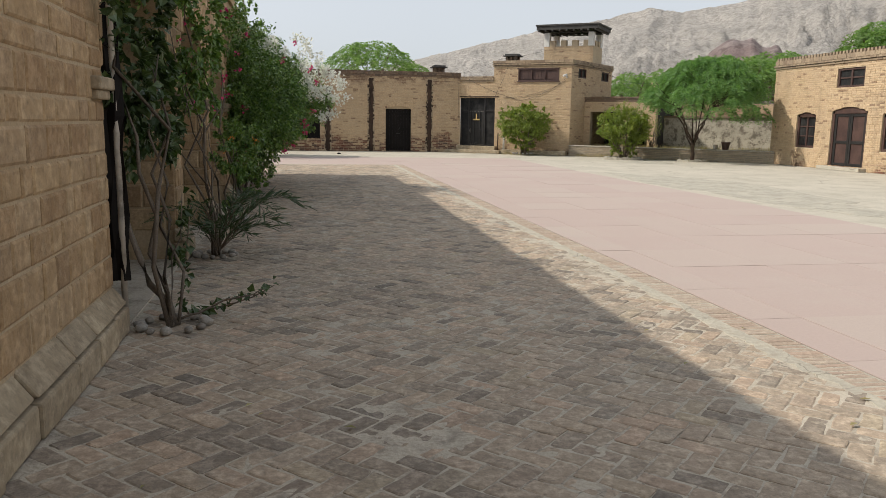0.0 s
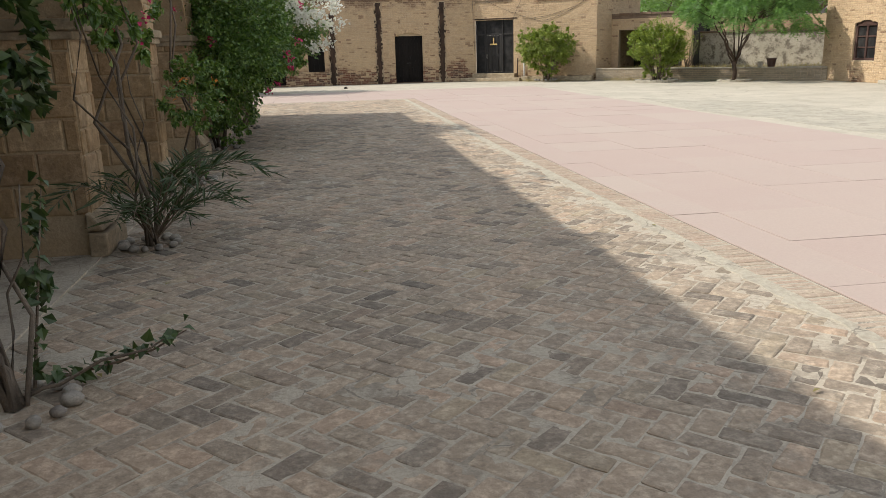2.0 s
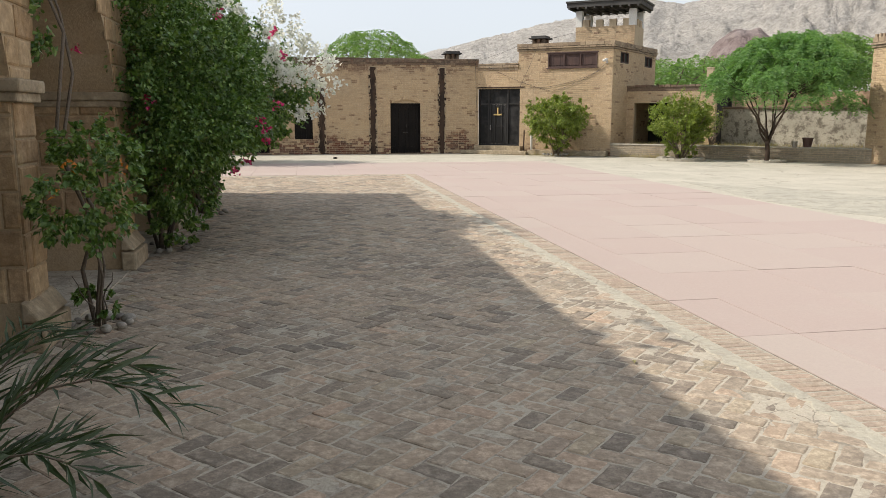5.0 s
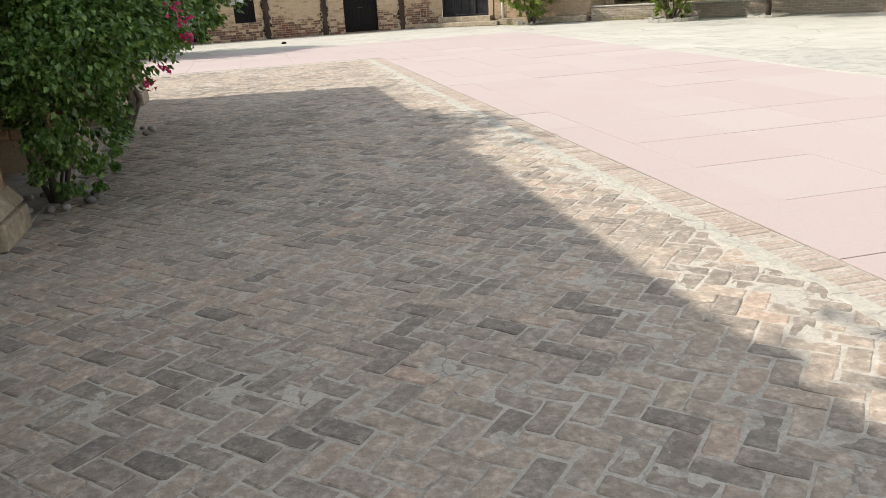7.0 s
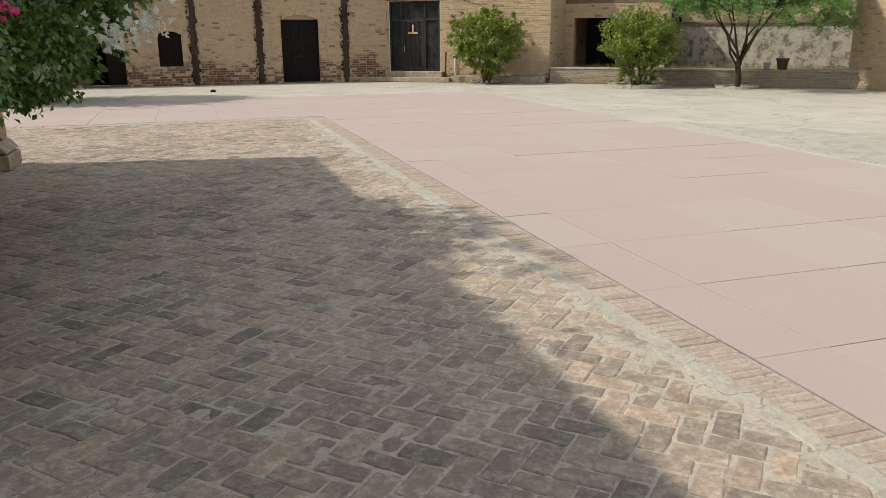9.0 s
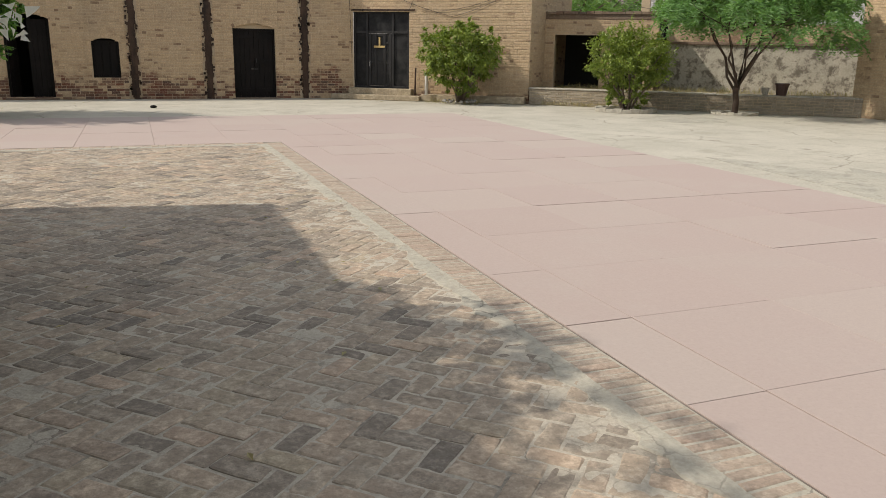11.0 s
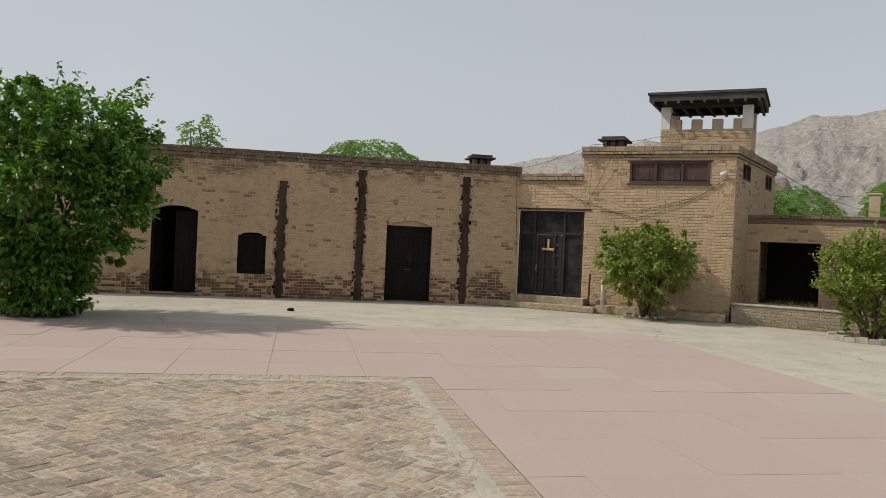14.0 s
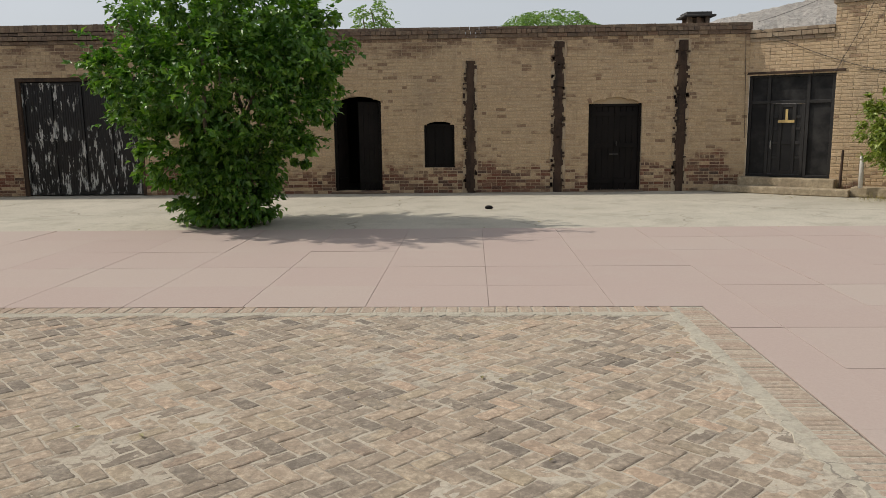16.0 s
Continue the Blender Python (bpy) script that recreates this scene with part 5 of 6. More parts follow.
# the creeping shoot and an upright one
e = plant("climber", -0.72, 5.95, 0.02, "low creeping shoot with round leaves beside the pier", "climbing plant", "climbers along the arcade")
cs, os = [], []
for i in range(46):
    t = i / 45
    cs.append((0.05 + 0.62 * t, 0.05 * math.sin(5 * t), 0.05 + 0.2 * t * t + rs.uniform(-0.02, 0.03)))
    os.append((0.4, rs.choice((-1, 1)), rs.uniform(-0.6, 0.3)))
for i in range(40):
    t = i / 39
    cs.append((0.08 * t + 0.03 * math.sin(6 * t), 0.22 * t, 0.06 + 0.85 * t))
    os.append((rs.choice((-1, 1)), rs.uniform(-0.5, 0.5), -0.3))
foliage(e, cs, os, 0.07, leaf_vine, 33, slim=0.75)
Shape().tube([(0.05 + 0.155 * i, 0.05 * math.sin(1.25 * i), 0.03 + 0.0125 * i * i) for i in range(5)], [0.008, 0.007, 0.006, 0.005, 0.003], 5).tube([(0.02 * i, 0.055 * i, 0.215 * i) for i in range(5)], [0.008, 0.007, 0.006, 0.005, 0.003], 5).make("stems", mat_bark, e)

vine("climber", -0.76, 8.66, "slender climber with pink flowers on the second pier",
     [(-0.1, 0.0, 2.4, 0.26, 0.55, 0.55, 0.7), (-0.05, 0.2, 1.7, 0.22, 0.4, 0.35, 0.22), (-0.15, -0.1, 3.0, 0.25, 0.7, 0.5, 0.7), (-0.12, -0.4, 2.0, 0.2, 0.35, 0.5, 0.35), (-0.15, 0.6, 1.55, 0.18, 0.4, 0.22, 0.2), (-0.3, -0.6, 2.4, 0.3, 0.25, 0.5, 0.4)], 1500, 41,
     [((0.0, 0.0, 0), (-0.2, -0.2, 2.1), 0.018), ((0.04, 0.02, 0), (-0.12, 0.25, 2.3), 0.014), ((-0.03, 0.02, 0), (-0.2, -0.05, 2.9), 0.014), ((0.02, -0.02, 0), (-0.2, -0.5, 1.9), 0.011), ((-0.02, -0.02, 0), (-0.3, -0.6, 2.4), 0.01), ((0.0, 0.03, 0), (-0.12, -0.15, 1.5), 0.009), ((0.05, 0.0, 0), (-0.05, 0.1, 1.4), 0.008)],
     [((0.0, 0.1, 2.2, (0.3, 0.6, 0.7), 12, 6), petal_pink, "flowers")], 0.062, leaf_boug, 0.2, 8.28)

vine("climber", -0.84, 11.72, "straggling bougainvillea with yellow-orange flowers at the foot of a pier",
     [(0.02, 0.0, 0.22, 0.17, 0.2, 0.2, 0.08), (0.1, -0.5, 0.95, 0.3, 0.45, 0.3, 0.5), (0.25, -0.7, 1.2, 0.24, 0.4, 0.22, 0.22), (-0.02, -0.1, 1.25, 0.2, 0.35, 0.24, 0.12), (-0.18, 0.1, 2.2, 0.14, 0.3, 0.5, 0.08), (-0.18, 0.0, 2.9, 0.18, 0.5, 0.4, 0.16), (-0.2, -0.25, 3.9, 0.2, 0.45, 0.28, 0.12)], 3000, 51,
     [((0.0, 0.0, 0), (0.08, -0.45, 1.05), 0.011), ((0.03, 0.03, 0), (0.05, -0.1, 1.25), 0.01), ((-0.03, 0.02, 0), (-0.2, 0.0, 2.5), 0.016), ((-0.02, 0.0, 0), (-0.2, -0.2, 3.8), 0.014), ((0.02, 0, 0), (0.14, -0.12, 0.4), 0.007), ((0.0, 0.02, 0), (-0.1, -0.2, 0.4), 0.006)],
     [((0.2, -0.6, 1.0, (0.22, 0.35, 0.22), 3, 7), petal_orange, "flowers"), ((-0.15, 0.1, 2.3, (0.25, 0.4, 0.6), 6, 6), petal_pink, "flowers")], 0.046, leaf_boug, 0.2)

vine("climber", -0.98, 15.05, "dense dark bougainvillea spilling over the walk with pink flowers",
     [(0.35, -0.3, 1.45, 0.72, 1.0, 0.75, 2.0), (0.35, 0.1, 2.0, 0.78, 1.25, 0.75, 2.3), (0.05, 0.1, 2.8, 0.42, 1.2, 0.55, 1.2), (0.55, 0.6, 1.6, 0.65, 0.9, 0.7, 1.1), (0.05, 1.45, 3.95, 0.24, 0.6, 0.36, 0.16), (0.0, 2.9, 3.9, 0.22, 0.45, 0.3, 0.1), (0.25, -0.5, 0.95, 0.48, 0.6, 0.4, 0.55), (0.25, -0.2, 0.6, 0.4, 0.5, 0.34, 0.4), (0.2, 0.0, 0.22, 0.28, 0.3, 0.18, 0.1), (0.95, -0.2, 1.5, 0.3, 0.5, 0.4, 0.3), (0.6, -0.9, 1.3, 0.4, 0.4, 0.4, 0.4), (0.1, -1.0, 2.1, 0.4, 0.35, 0.6, 0.4)], 4300, 61,
     [((0.0, 0.0, 0), (0.1, 0.3, 1.6), 0.032), ((0.06, 0.04, 0), (0.4, 0.2, 1.8), 0.022), ((-0.04, 0.03, 0), (-0.05, -0.2, 2.3), 0.022), ((0.05, -0.05, 0), (0.35, -0.5, 1.2), 0.014), ((0, 0, 0), (0.05, 1.2, 3.9), 0.022)],
     [((0.4, 0.0, 1.9, (1.02, 1.42, 1.15), 26, 14), petal_pink, "flowers")], 0.054, leaf_boug, 0.3)

vine("climber", -0.92, 18.3, "dark bougainvillea with clusters of white flowers beside the arcade",
     [(0.95, -0.6, 1.75, 0.68, 0.95, 0.6, 1.6), (0.65, -0.5, 2.35, 0.62, 1.0, 0.5, 1.4), (0.3, -0.3, 2.9, 0.4, 1.1, 0.5, 0.9), (0.6, 0.0, 1.4, 0.55, 0.7, 0.5, 0.6), (1.35, -0.7, 1.85, 0.45, 0.6, 0.42, 0.6), (0.9, -0.9, 1.3, 0.4, 0.5, 0.3, 0.4)], 3300, 71,
     [((0.0, 0.0, 0), (0.6, -0.3, 1.8), 0.05), ((0.06, 0.04, 0), (0.7, -0.4, 2.2), 0.035), ((-0.04, 0.03, 0), (0.0, -0.2, 2.9), 0.04)],
     [((1.15, -0.7, 1.9, (0.9, 1.08, 0.72), 43, 26), petal_white, "flowers"), ((0.75, -0.6, 2.5, (0.84, 1.16, 0.68), 43, 26), petal_white, "flowers"), ((1.5, -0.8, 1.9, (0.48, 0.6, 0.5), 26, 26), petal_white, "flowers")], 0.054, leaf_boug, 0.34)

# pale drain pipe and a dark hanging strip at the end of the first pier
e = thing("drain_pipe", pose(-1.04, 5.74, 0.0), "pale round drain pipe on the end of the pier", "pipe")
Shape().tube([(0, 0, 0.0), (0, 0, 1.2), (-0.01, 0, 2.4), (-0.02, 0, 3.6)], [0.022, 0.022, 0.022, 0.022], 9).make("body", mat_plaster, e, smooth=True)
e = thing("tarpaulin_strip", pose(-1.09, 5.69, 0.34), "dark weathered strip of sheet hanging down the pier end", "sheet")
sh = Shape()
for i in range(15):
    z = 0.22 * i
    for k in range(4):
        sh.v.append((-0.04 + 0.045 * k + 0.012 * math.sin(2.1 * i + k), 0.02 + 0.018 * math.sin(1.3 * i + 2 * k) + 0.01 * k, z))
for i in range(14):
    for k in range(3):
        a = i * 4 + k
        sh.f.append((a, a + 1, a + 5, a + 4))
put(sh.make("body", mat_dark, e)).modifiers.new("thickness", "SOLIDIFY").thickness = 0.006

# small date palm
e = plant("palm", -0.74, 8.7, 0, "small dark green date palm with arching spiny fronds", "palm")
st, cs, os = Shape(), [], []
for k in range(15):
    w = radians(-50 + 200 * k / 14 + rs.uniform(-14, 14))
    reach, high = rs.uniform(0.45, 0.95), rs.uniform(0.22, 0.62)
    pts = []
    for i in range(8):
        t = i / 7
        pts.append((reach * t * math.cos(w - 1.2), reach * t * math.sin(w - 1.2), high * math.sin(t * 2.2) * 1.05 + 0.02))
    st.tube(pts, [0.009, 0.008, 0.007, 0.006, 0.005, 0.004, 0.003, 0.002], 4)
    for i in range(26):
        t = 0.2 + 0.8 * i / 25
        f = t * 7
        a = Vector(pts[int(min(f, 6))]).lerp(Vector(pts[min(int(f) + 1, 7)]), f - int(f))
        d = (Vector(pts[min(int(f) + 1, 7)]) - Vector(pts[int(min(f, 6))])).normalized()
        sidev = d.cross(Vector((0, 0, 1))).normalized()
        for sgn in (-1, 1):
            cs.append(tuple(a))
            os.append(tuple((d * 1.1 + sidev * sgn * 1.0 + Vector((0, 0, 0.35))) * 3))
st.make("stems", mat_bark, e)
foliage(e, cs, os, 0.19, leaf_palm, 12, slim=0.085, droop=0.0)

# trees beyond the walls
def far_tree(x, y, height, spread, label, seed, n=520, flat=True):
    r = random.Random(seed)
    e = plant("tree", x, y, -0.07, label, "tree")
    st = Shape()
    st.tube([(0, 0, 0), (0.1, 0, height * 0.3), (0, 0.1, height * 0.55)], [0.22, 0.17, 0.13], 8)
    for k in range(8):
        w = 2 * math.pi * k / 8 + r.uniform(-0.3, 0.3)
        st.tube(limb(r, (0, 0.05, height * 0.5), (spread * 0.75 * math.cos(w), spread * 0.75 * math.sin(w), height * r.uniform(0.75, 0.93)), 0.06), [0.1, 0.08, 0.06, 0.04, 0.02], 6)
    st.make("trunk", mat_bark, e, smooth=True)
    cs, os = [], []
    for k in range(n):
        w = r.uniform(0, 2 * math.pi)
        q = math.sqrt(r.random()) * (1 + 0.2 * math.sin(3 * w + seed))
        z = height - (0.24 if flat else 0.5) * height * q * q - r.random() ** 2 * height * 0.22 + 0.12 * math.sin(11 * q + 5 * w)
        fronds(cs, os, spread * q * math.cos(w), spread * q * math.sin(w), z, w + r.uniform(-1, 1), r.uniform(0.5, 0.9), r, 9)
    foliage(e, cs, os, 0.24, leaf_far, seed, slim=0.34, droop=0.1, simple=True)
    return e


far_tree(5.8, 65.0, 7.9, 3.6, "spreading pale green acacia beyond the far wall", 81)
far_tree(-3.0, 55.0, 7.4, 0.9, "slim grey-green tree beyond the far wall", 82, 130, False)
far_tree(9.6, 68.0, 6.6, 1.6, "small pale green tree beyond the far wall", 87, 160)
far_tree(28.6, 35.2, 6.7, 1.9, "feathery green tree behind the brick building", 83)
far_tree(24.5, 40.5, 5.2, 2.5, "feathery green tree behind the plastered wall", 84)
far_tree(31.0, 47.5, 6.3, 3.5, "feathery green tree beyond the yard", 85)
far_tree(20.5, 46.5, 4.7, 2.8, "low green tree beyond the shed", 86, 420, False)
far_tree(25.5, 52.0, 5.4, 3.4, "low green tree beyond the shed", 88, 420, False)
far_tree(17.6, 50.5, 5.0, 2.6, "low green tree beyond the tower", 89, 380, False)

# ---- hills ----
PROFILE = [(-40, 1.0), (0, 2.2), (9.5, 4.7), (15, 6.0), (17, 6.45), (22, 7.3), (24.5, 7.95), (26.5, 7.6), (30, 8.05), (33, 8.7), (35.3, 9.5), (38, 9.4), (40, 9.95), (42.5, 10.45), (44.5, 10.2), (47.7, 10.75), (51, 10.1), (55, 11.4), (65, 11.8), (90, 9.5), (130, 5.0), (180, 1.0)]


def skyline(a):
    for (a0, h0), (a1, h1) in zip(PROFILE, PROFILE[1:]):
        if a <= a1:
            return h0 + (h1 - h0) * (a - a0) / (a1 - a0)
    return PROFILE[-1][1]


s = Shape()
NA, NR = 560, 60
for i in range(NA + 1):
    az = -20 + 110 * i / NA
    for j in range(NR + 1):
        t = j / NR
        rr = 420 + 1300 * t
        p = Vector((rr * math.sin(radians(az)), rr * math.cos(radians(az)), 0))
        rise = t ** 1.25
        q = p + Vector((60 * noise.noise(p * 0.004), 60 * noise.noise(p * 0.004 + Vector((7, 3, 1))), 0))
        gully = 0.0
        for f, amp in ((0.0035, 0.5), (0.008, 0.3), (0.018, 0.2), (0.04, 0.14), (0.09, 0.07)):
            gully += amp * (1 - 2.2 * abs(noise.noise(q * f + Vector((f * 900, 2, 5)))))
        top = math.tan(radians(skyline(az) + 0.12 * noise.noise(Vector((az * 0.9, 0, 1))) + 0.1 * noise.noise(Vector((az * 3.5, 0, 4))))) * rr
        z = top * rise * (1 - min(1.0, (1 - t) * 3.0) * (0.36 - 0.5 * gully))
        s.v.append((p.x, p.y, z + 1.4 * t - 1.0 * (1 - t)))
    if i:
        for j in range(NR):
            a = (i - 1) * (NR + 1) + j
            s.f.append((a, a + NR + 1, a + NR + 2, a + 1))
mat_hill, nt, bsdf = nodes_of("bare hill rock")
rock = noisy(nt, 0.015, 8, 0.72, (1, 1, 1.4), "World")
fine = noisy(nt, 0.12, 6, 0.7, (1, 1, 1), "World")
# rock tones are lifted paler and greyer to include distance haze
c = mixed(nt, ramp(nt, rock, 0.35, 0.65), (0.42, 0.39, 0.355), (0.55, 0.51, 0.465))
c = mixed(nt, ramp(nt, fine, 0.35, 0.7), c, (0.28, 0.26, 0.238))
shrubs = noisy(nt, 0.35, 4, 0.6, (1, 1, 1), "World")
c = mixed(nt, math_node(nt, "MULTIPLY", ramp(nt, shrubs, 0.6, 0.68), 0.6), c, (0.16, 0.16, 0.11))
nt.links.new(c, bsdf.inputs["Base Color"])
bsdf.inputs["Roughness"].default_value = 1.0
bumped(nt, bsdf, fine, 1.0, 10.0)
tagged(s.make("backdrop_hills", mat_hill, smooth=True), "bare grey-brown hills with gullies behind the buildings", "hill", kind="structure")
s = Shape()
NA2, NR2 = 70, 18
for i in range(NA2 + 1):
    az = 26.2 + 9.2 * i / NA2
    for j in range(NR2 + 1):
        t = j / NR2
        rr = 330 + 120 * t
        p = Vector((rr * math.sin(radians(az)), rr * math.cos(radians(az)), 0))
        bell = max(0.0, 1 - ((az - 30.8) / 4.4) ** 2) ** 0.8
        crag = 0.82 + 0.22 * noise.noise(Vector((az * 0.8, t * 1.5, 5))) + 0.1 * noise.noise(p * 0.05)
        s.v.append((p.x, p.y, rr * math.tan(radians(7.4)) * bell * math.sin(math.pi * min(1, t * 0.8)) ** 1.2 * crag - 0.5))
    if i:
        for j in range(NR2):
            a = (i - 1) * (NR2 + 1) + j
            s.f.append((a, a + NR2 + 1, a + NR2 + 2, a + 1))
mat_crag = surface("purple crag rock", (0.27, 0.2, 0.19), (0.4, 0.33, 0.31), 0.07, 0.6, 1.0, 1.0, 4.0, dirt=(0.17, 0.125, 0.12), dirt_at=(0.5, 0.62))
tagged(s.make("backdrop_crag", mat_crag), "small dark purple rocky outcrop before the hills", "hill", kind="structure")

# ---- small things ----
e = thing("flower_pot", LOW @ pose(6.55, 0.18, 0.485), "brown clay pot standing on the low wall", "pot", "pots")
Shape().tube([(0, 0, 0), (0, 0, 0.02), (0, 0, 0.26), (0, 0, 0.26), (0, 0, 0.31)], [0.12, 0.125, 0.165, 0.185, 0.185], 14).make("body", mat_maroon, e, smooth=False)
e = thing("flower_pot", LOW @ pose(6.15, 0.2, 0.485), "small pale grey pot on the low wall", "pot", "pots")
Shape().tube([(0, 0, 0), (0, 0, 0.02), (0, 0, 0.16), (0, 0, 0.19)], [0.07, 0.075, 0.1, 0.105], 12).make("body", mat_plaster, e)
e = thing("standpipe", TF @ pose(2.5, -0.55, 0.2), "pale water standpipe beside the tower step", "pipe")
Shape().tube([(0, 0, 0), (0, 0, 0.55), (0.0, -0.02, 0.62), (0.0, -0.12, 0.64), (0, -0.14, 0.58)], [0.045, 0.045, 0.045, 0.03, 0.025], 9).make("body", mat_white, e, smooth=True)
e = thing("pole", TF @ pose(2.05, -0.2, 0.16), "short dark timber pole leaning by the doorway", "pole")
Shape().tube([(0, 0, 0), (0.01, 0.03, 0.8)], [0.03, 0.025], 8).make("body", mat_beam, e)
e = thing("security_camera", TF @ pose(5.22, -0.02, 3.5), "small white security camera on the tower wall", "camera")
Shape().box(-0.04, 0.04, -0.02, 0.02, -0.05, 0.05).tube([(0, 0, 0), (0, -0.12, 0.02)], [0.015, 0.015], 6).make("bracket", mat_steel, e)
Shape().tube([(0.02, -0.05, 0.09), (-0.05, -0.3, 0.03)], [0.05, 0.05], 10).make("body", mat_white, e, smooth=True)


def cable(pts, label, sag=0.25, rad=0.0055):
    s = Shape()
    line = []
    for a, b in zip(pts, pts[1:]):
        for i in range(9):
            t = i / 9
            p = Vector(a).lerp(Vector(b), t)
            line.append((p.x, p.y, p.z - sag * 4 * t * (1 - t)))
    line.append(tuple(pts[-1]))
    s.tube(line, [rad] * len(line), 5)
    return tagged(s.make("cable", mat_cable), label, "cable", "cables")


def on(m, *p):
    return tuple(m @ Vector(p))


cable([on(TF, 0.15, -0.06, 3.6), on(TF, 3.1, -0.03, 2.45), on(TF, 5.2, -0.03, 3.35)], "black cable sagging across the tower front", 0.12)
cable([on(TF, 2.45, -0.1, 4.0), on(TF, 1.9, -0.03, 2.85), on(TF, 1.75, -0.03, 2.6)], "thin black cable hanging down the tower front", 0.05)
cable([on(TF, 5.2, -0.04, 3.45), on(TF, 4.2, -0.03, 2.9), on(TF, 2.2, -0.03, 2.6)], "black cable looped on the tower wall", 0.1)
cable([on(FAR, 23.5, -0.05, 3.72), on(FAR, 23.55, -0.04, 2.6), on(FAR, 23.6, -0.03, 1.2)], "black cable down the wall corner", 0.0)
cable([on(TF, 0.1, 0.1, 3.75), on(TF, 1.9, 0.2, 4.35), on(TF, 3.3, 3.1, 5.0)], "thin cable rising to the turret", 0.05)
cable([on(TS, 3.2, -0.05, 4.25), (15.6, 32.6, 2.7), (18.5, 28.6, 3.3)], "thin cable crossing to the brick building", 0.35)
cable([on(TS, 1.2, -0.05, 4.3), (16.9, 36.2, 3.4)], "thin cable to the shed roof pillar", 0.3)

# dead leaves, straw and stones on the ground
s = Shape()
for k in range(260):
    a = rs.random()
    if a < 0.35:
        q = TF @ Vector((rs.uniform(0.8, 6), rs.uniform(-1.4, -0.8), 0))
        x, y = q.x, q.y
    elif a < 0.6:
        q = LOW @ Vector((rs.uniform(0.0, 3.0), rs.uniform(-0.6, -0.05), 0))
        x, y = q.x, q.y
    elif a < 0.8:
        x, y = rs.uniform(-1.0, 3.3), rs.uniform(1, 25)
    else:
        x, y = rs.uniform(-5, 8), rs.uniform(31, 37)
    w = rs.uniform(0, 7)
    d = rs.uniform(0.012, 0.035)
    n = len(s.v)
    s.v += [(x - d * math.cos(w), y - d * math.sin(w), 0.006), (x + d * 0.4 * math.sin(w), y - d * 0.4 * math.cos(w), 0.014), (x + d * math.cos(w), y + d * math.sin(w), 0.008), (x - d * 0.4 * math.sin(w), y + d * 0.4 * math.cos(w), 0.012)]
    s.f.append((n, n + 1, n + 2, n + 3))
tagged(s.make("leaf_litter", mat_grass), "scattered dry leaves and straw on the paving", "litter", kind="stuff")
e = thing("stone", pose(1.72, 33.9, -0.004), "dark stone lying on the concrete", "stone")
Shape().ball((0, 0, 0.03), (0.08, 0.055, 0.04), 6, 9, 0.15, 3).make("body", mat_dark, e, smooth=True)
# dry grass in the raised bed and by the shrubs
cs, os = [], []
for k in range(1500):
    q = LOW @ Vector((rs.uniform(0.3, 8.3), rs.uniform(0.5, 3.1), 0.4))
    cs.append(tuple(q)), os.append((rs.gauss(0, 0.3), rs.gauss(0, 0.3), 2.2))
for k in range(350):
    q = LOW @ Vector((rs.uniform(0.2, 2.8), rs.gauss(-0.12, 0.08), 0.0))
    cs.append(tuple(q)), os.append((rs.gauss(0, 0.6), rs.gauss(0, 0.6), 1.4))
for k in range(250):
    q = TF @ Vector((rs.uniform(2.6, 4.2), rs.gauss(-1.0, 0.2), 0.0))
    cs.append(tuple(q)), os.append((rs.gauss(0, 0.8), rs.gauss(0, 0.8), 1.0))
tagged(leaves(cs, os, 0.17, np.random.default_rng(13), slim=0.06, droop=0.0).make("dry_grass", mat_grass), "sparse dry straw-coloured grass along the wall", "grass", kind="stuff")

# ---- pieces of walls and pavements ----
rb = random.Random(77)
far_all = far_holes + slots
face_of_bricks(wall_far, lay(4.5, 23.64, 0.0, 3.5, far_all, rb, headers=0.42),
               lambda u, z: 21.3 < u < 23.64 and z < 2.4, mat_brick_far_single, mat_brick_far, rb)
face_of_bricks(wall_tower, lay(0.0, 5.45, 0.0, 3.3, tf_holes, rb, headers=0.42) + lay(1.72, 5.45, 3.3, 3.98, tf_holes, rb, headers=0.42), lambda u, z: 1.8 < u < 3.2 and z < 2.6, mat_brick_clean_single, mat_brick_clean, rb)
face_of_bricks(wall_side, lay(0.0, 4.7, 0.0, 3.98, [Hole(0.7, 1.6, 3.5, 3.93), Hole(3.4, 4.3, 3.48, 3.91)], rb), None, mat_brick_clean_single, mat_brick_clean, rb)
face_of_bricks(wall_right, lay(0.0, 12.0, 0.0, 3.62, rb_holes, rb), None, mat_brick_clean_single, mat_brick_clean, rb)
face_of_bricks(wall_low, lay(-0.2, LL, 0.0, 0.44, [], rb), None, mat_grey_brick, mat_grey_brick, rb)
face_of_bricks(shed, lay(0.0, 3.4, 0.0, 2.55, [Hole(0.35, 1.75, 0.42, 2.0), Hole(2.2, 3.05, 0.42, 1.7)], rb), None, mat_brick_single, mat_brick_clean, rb)
face_of_bricks(bw, lay(0.0, TW, 0.0, 1.4, [], rb), None, mat_brick_clean_single, mat_brick_clean, rb)

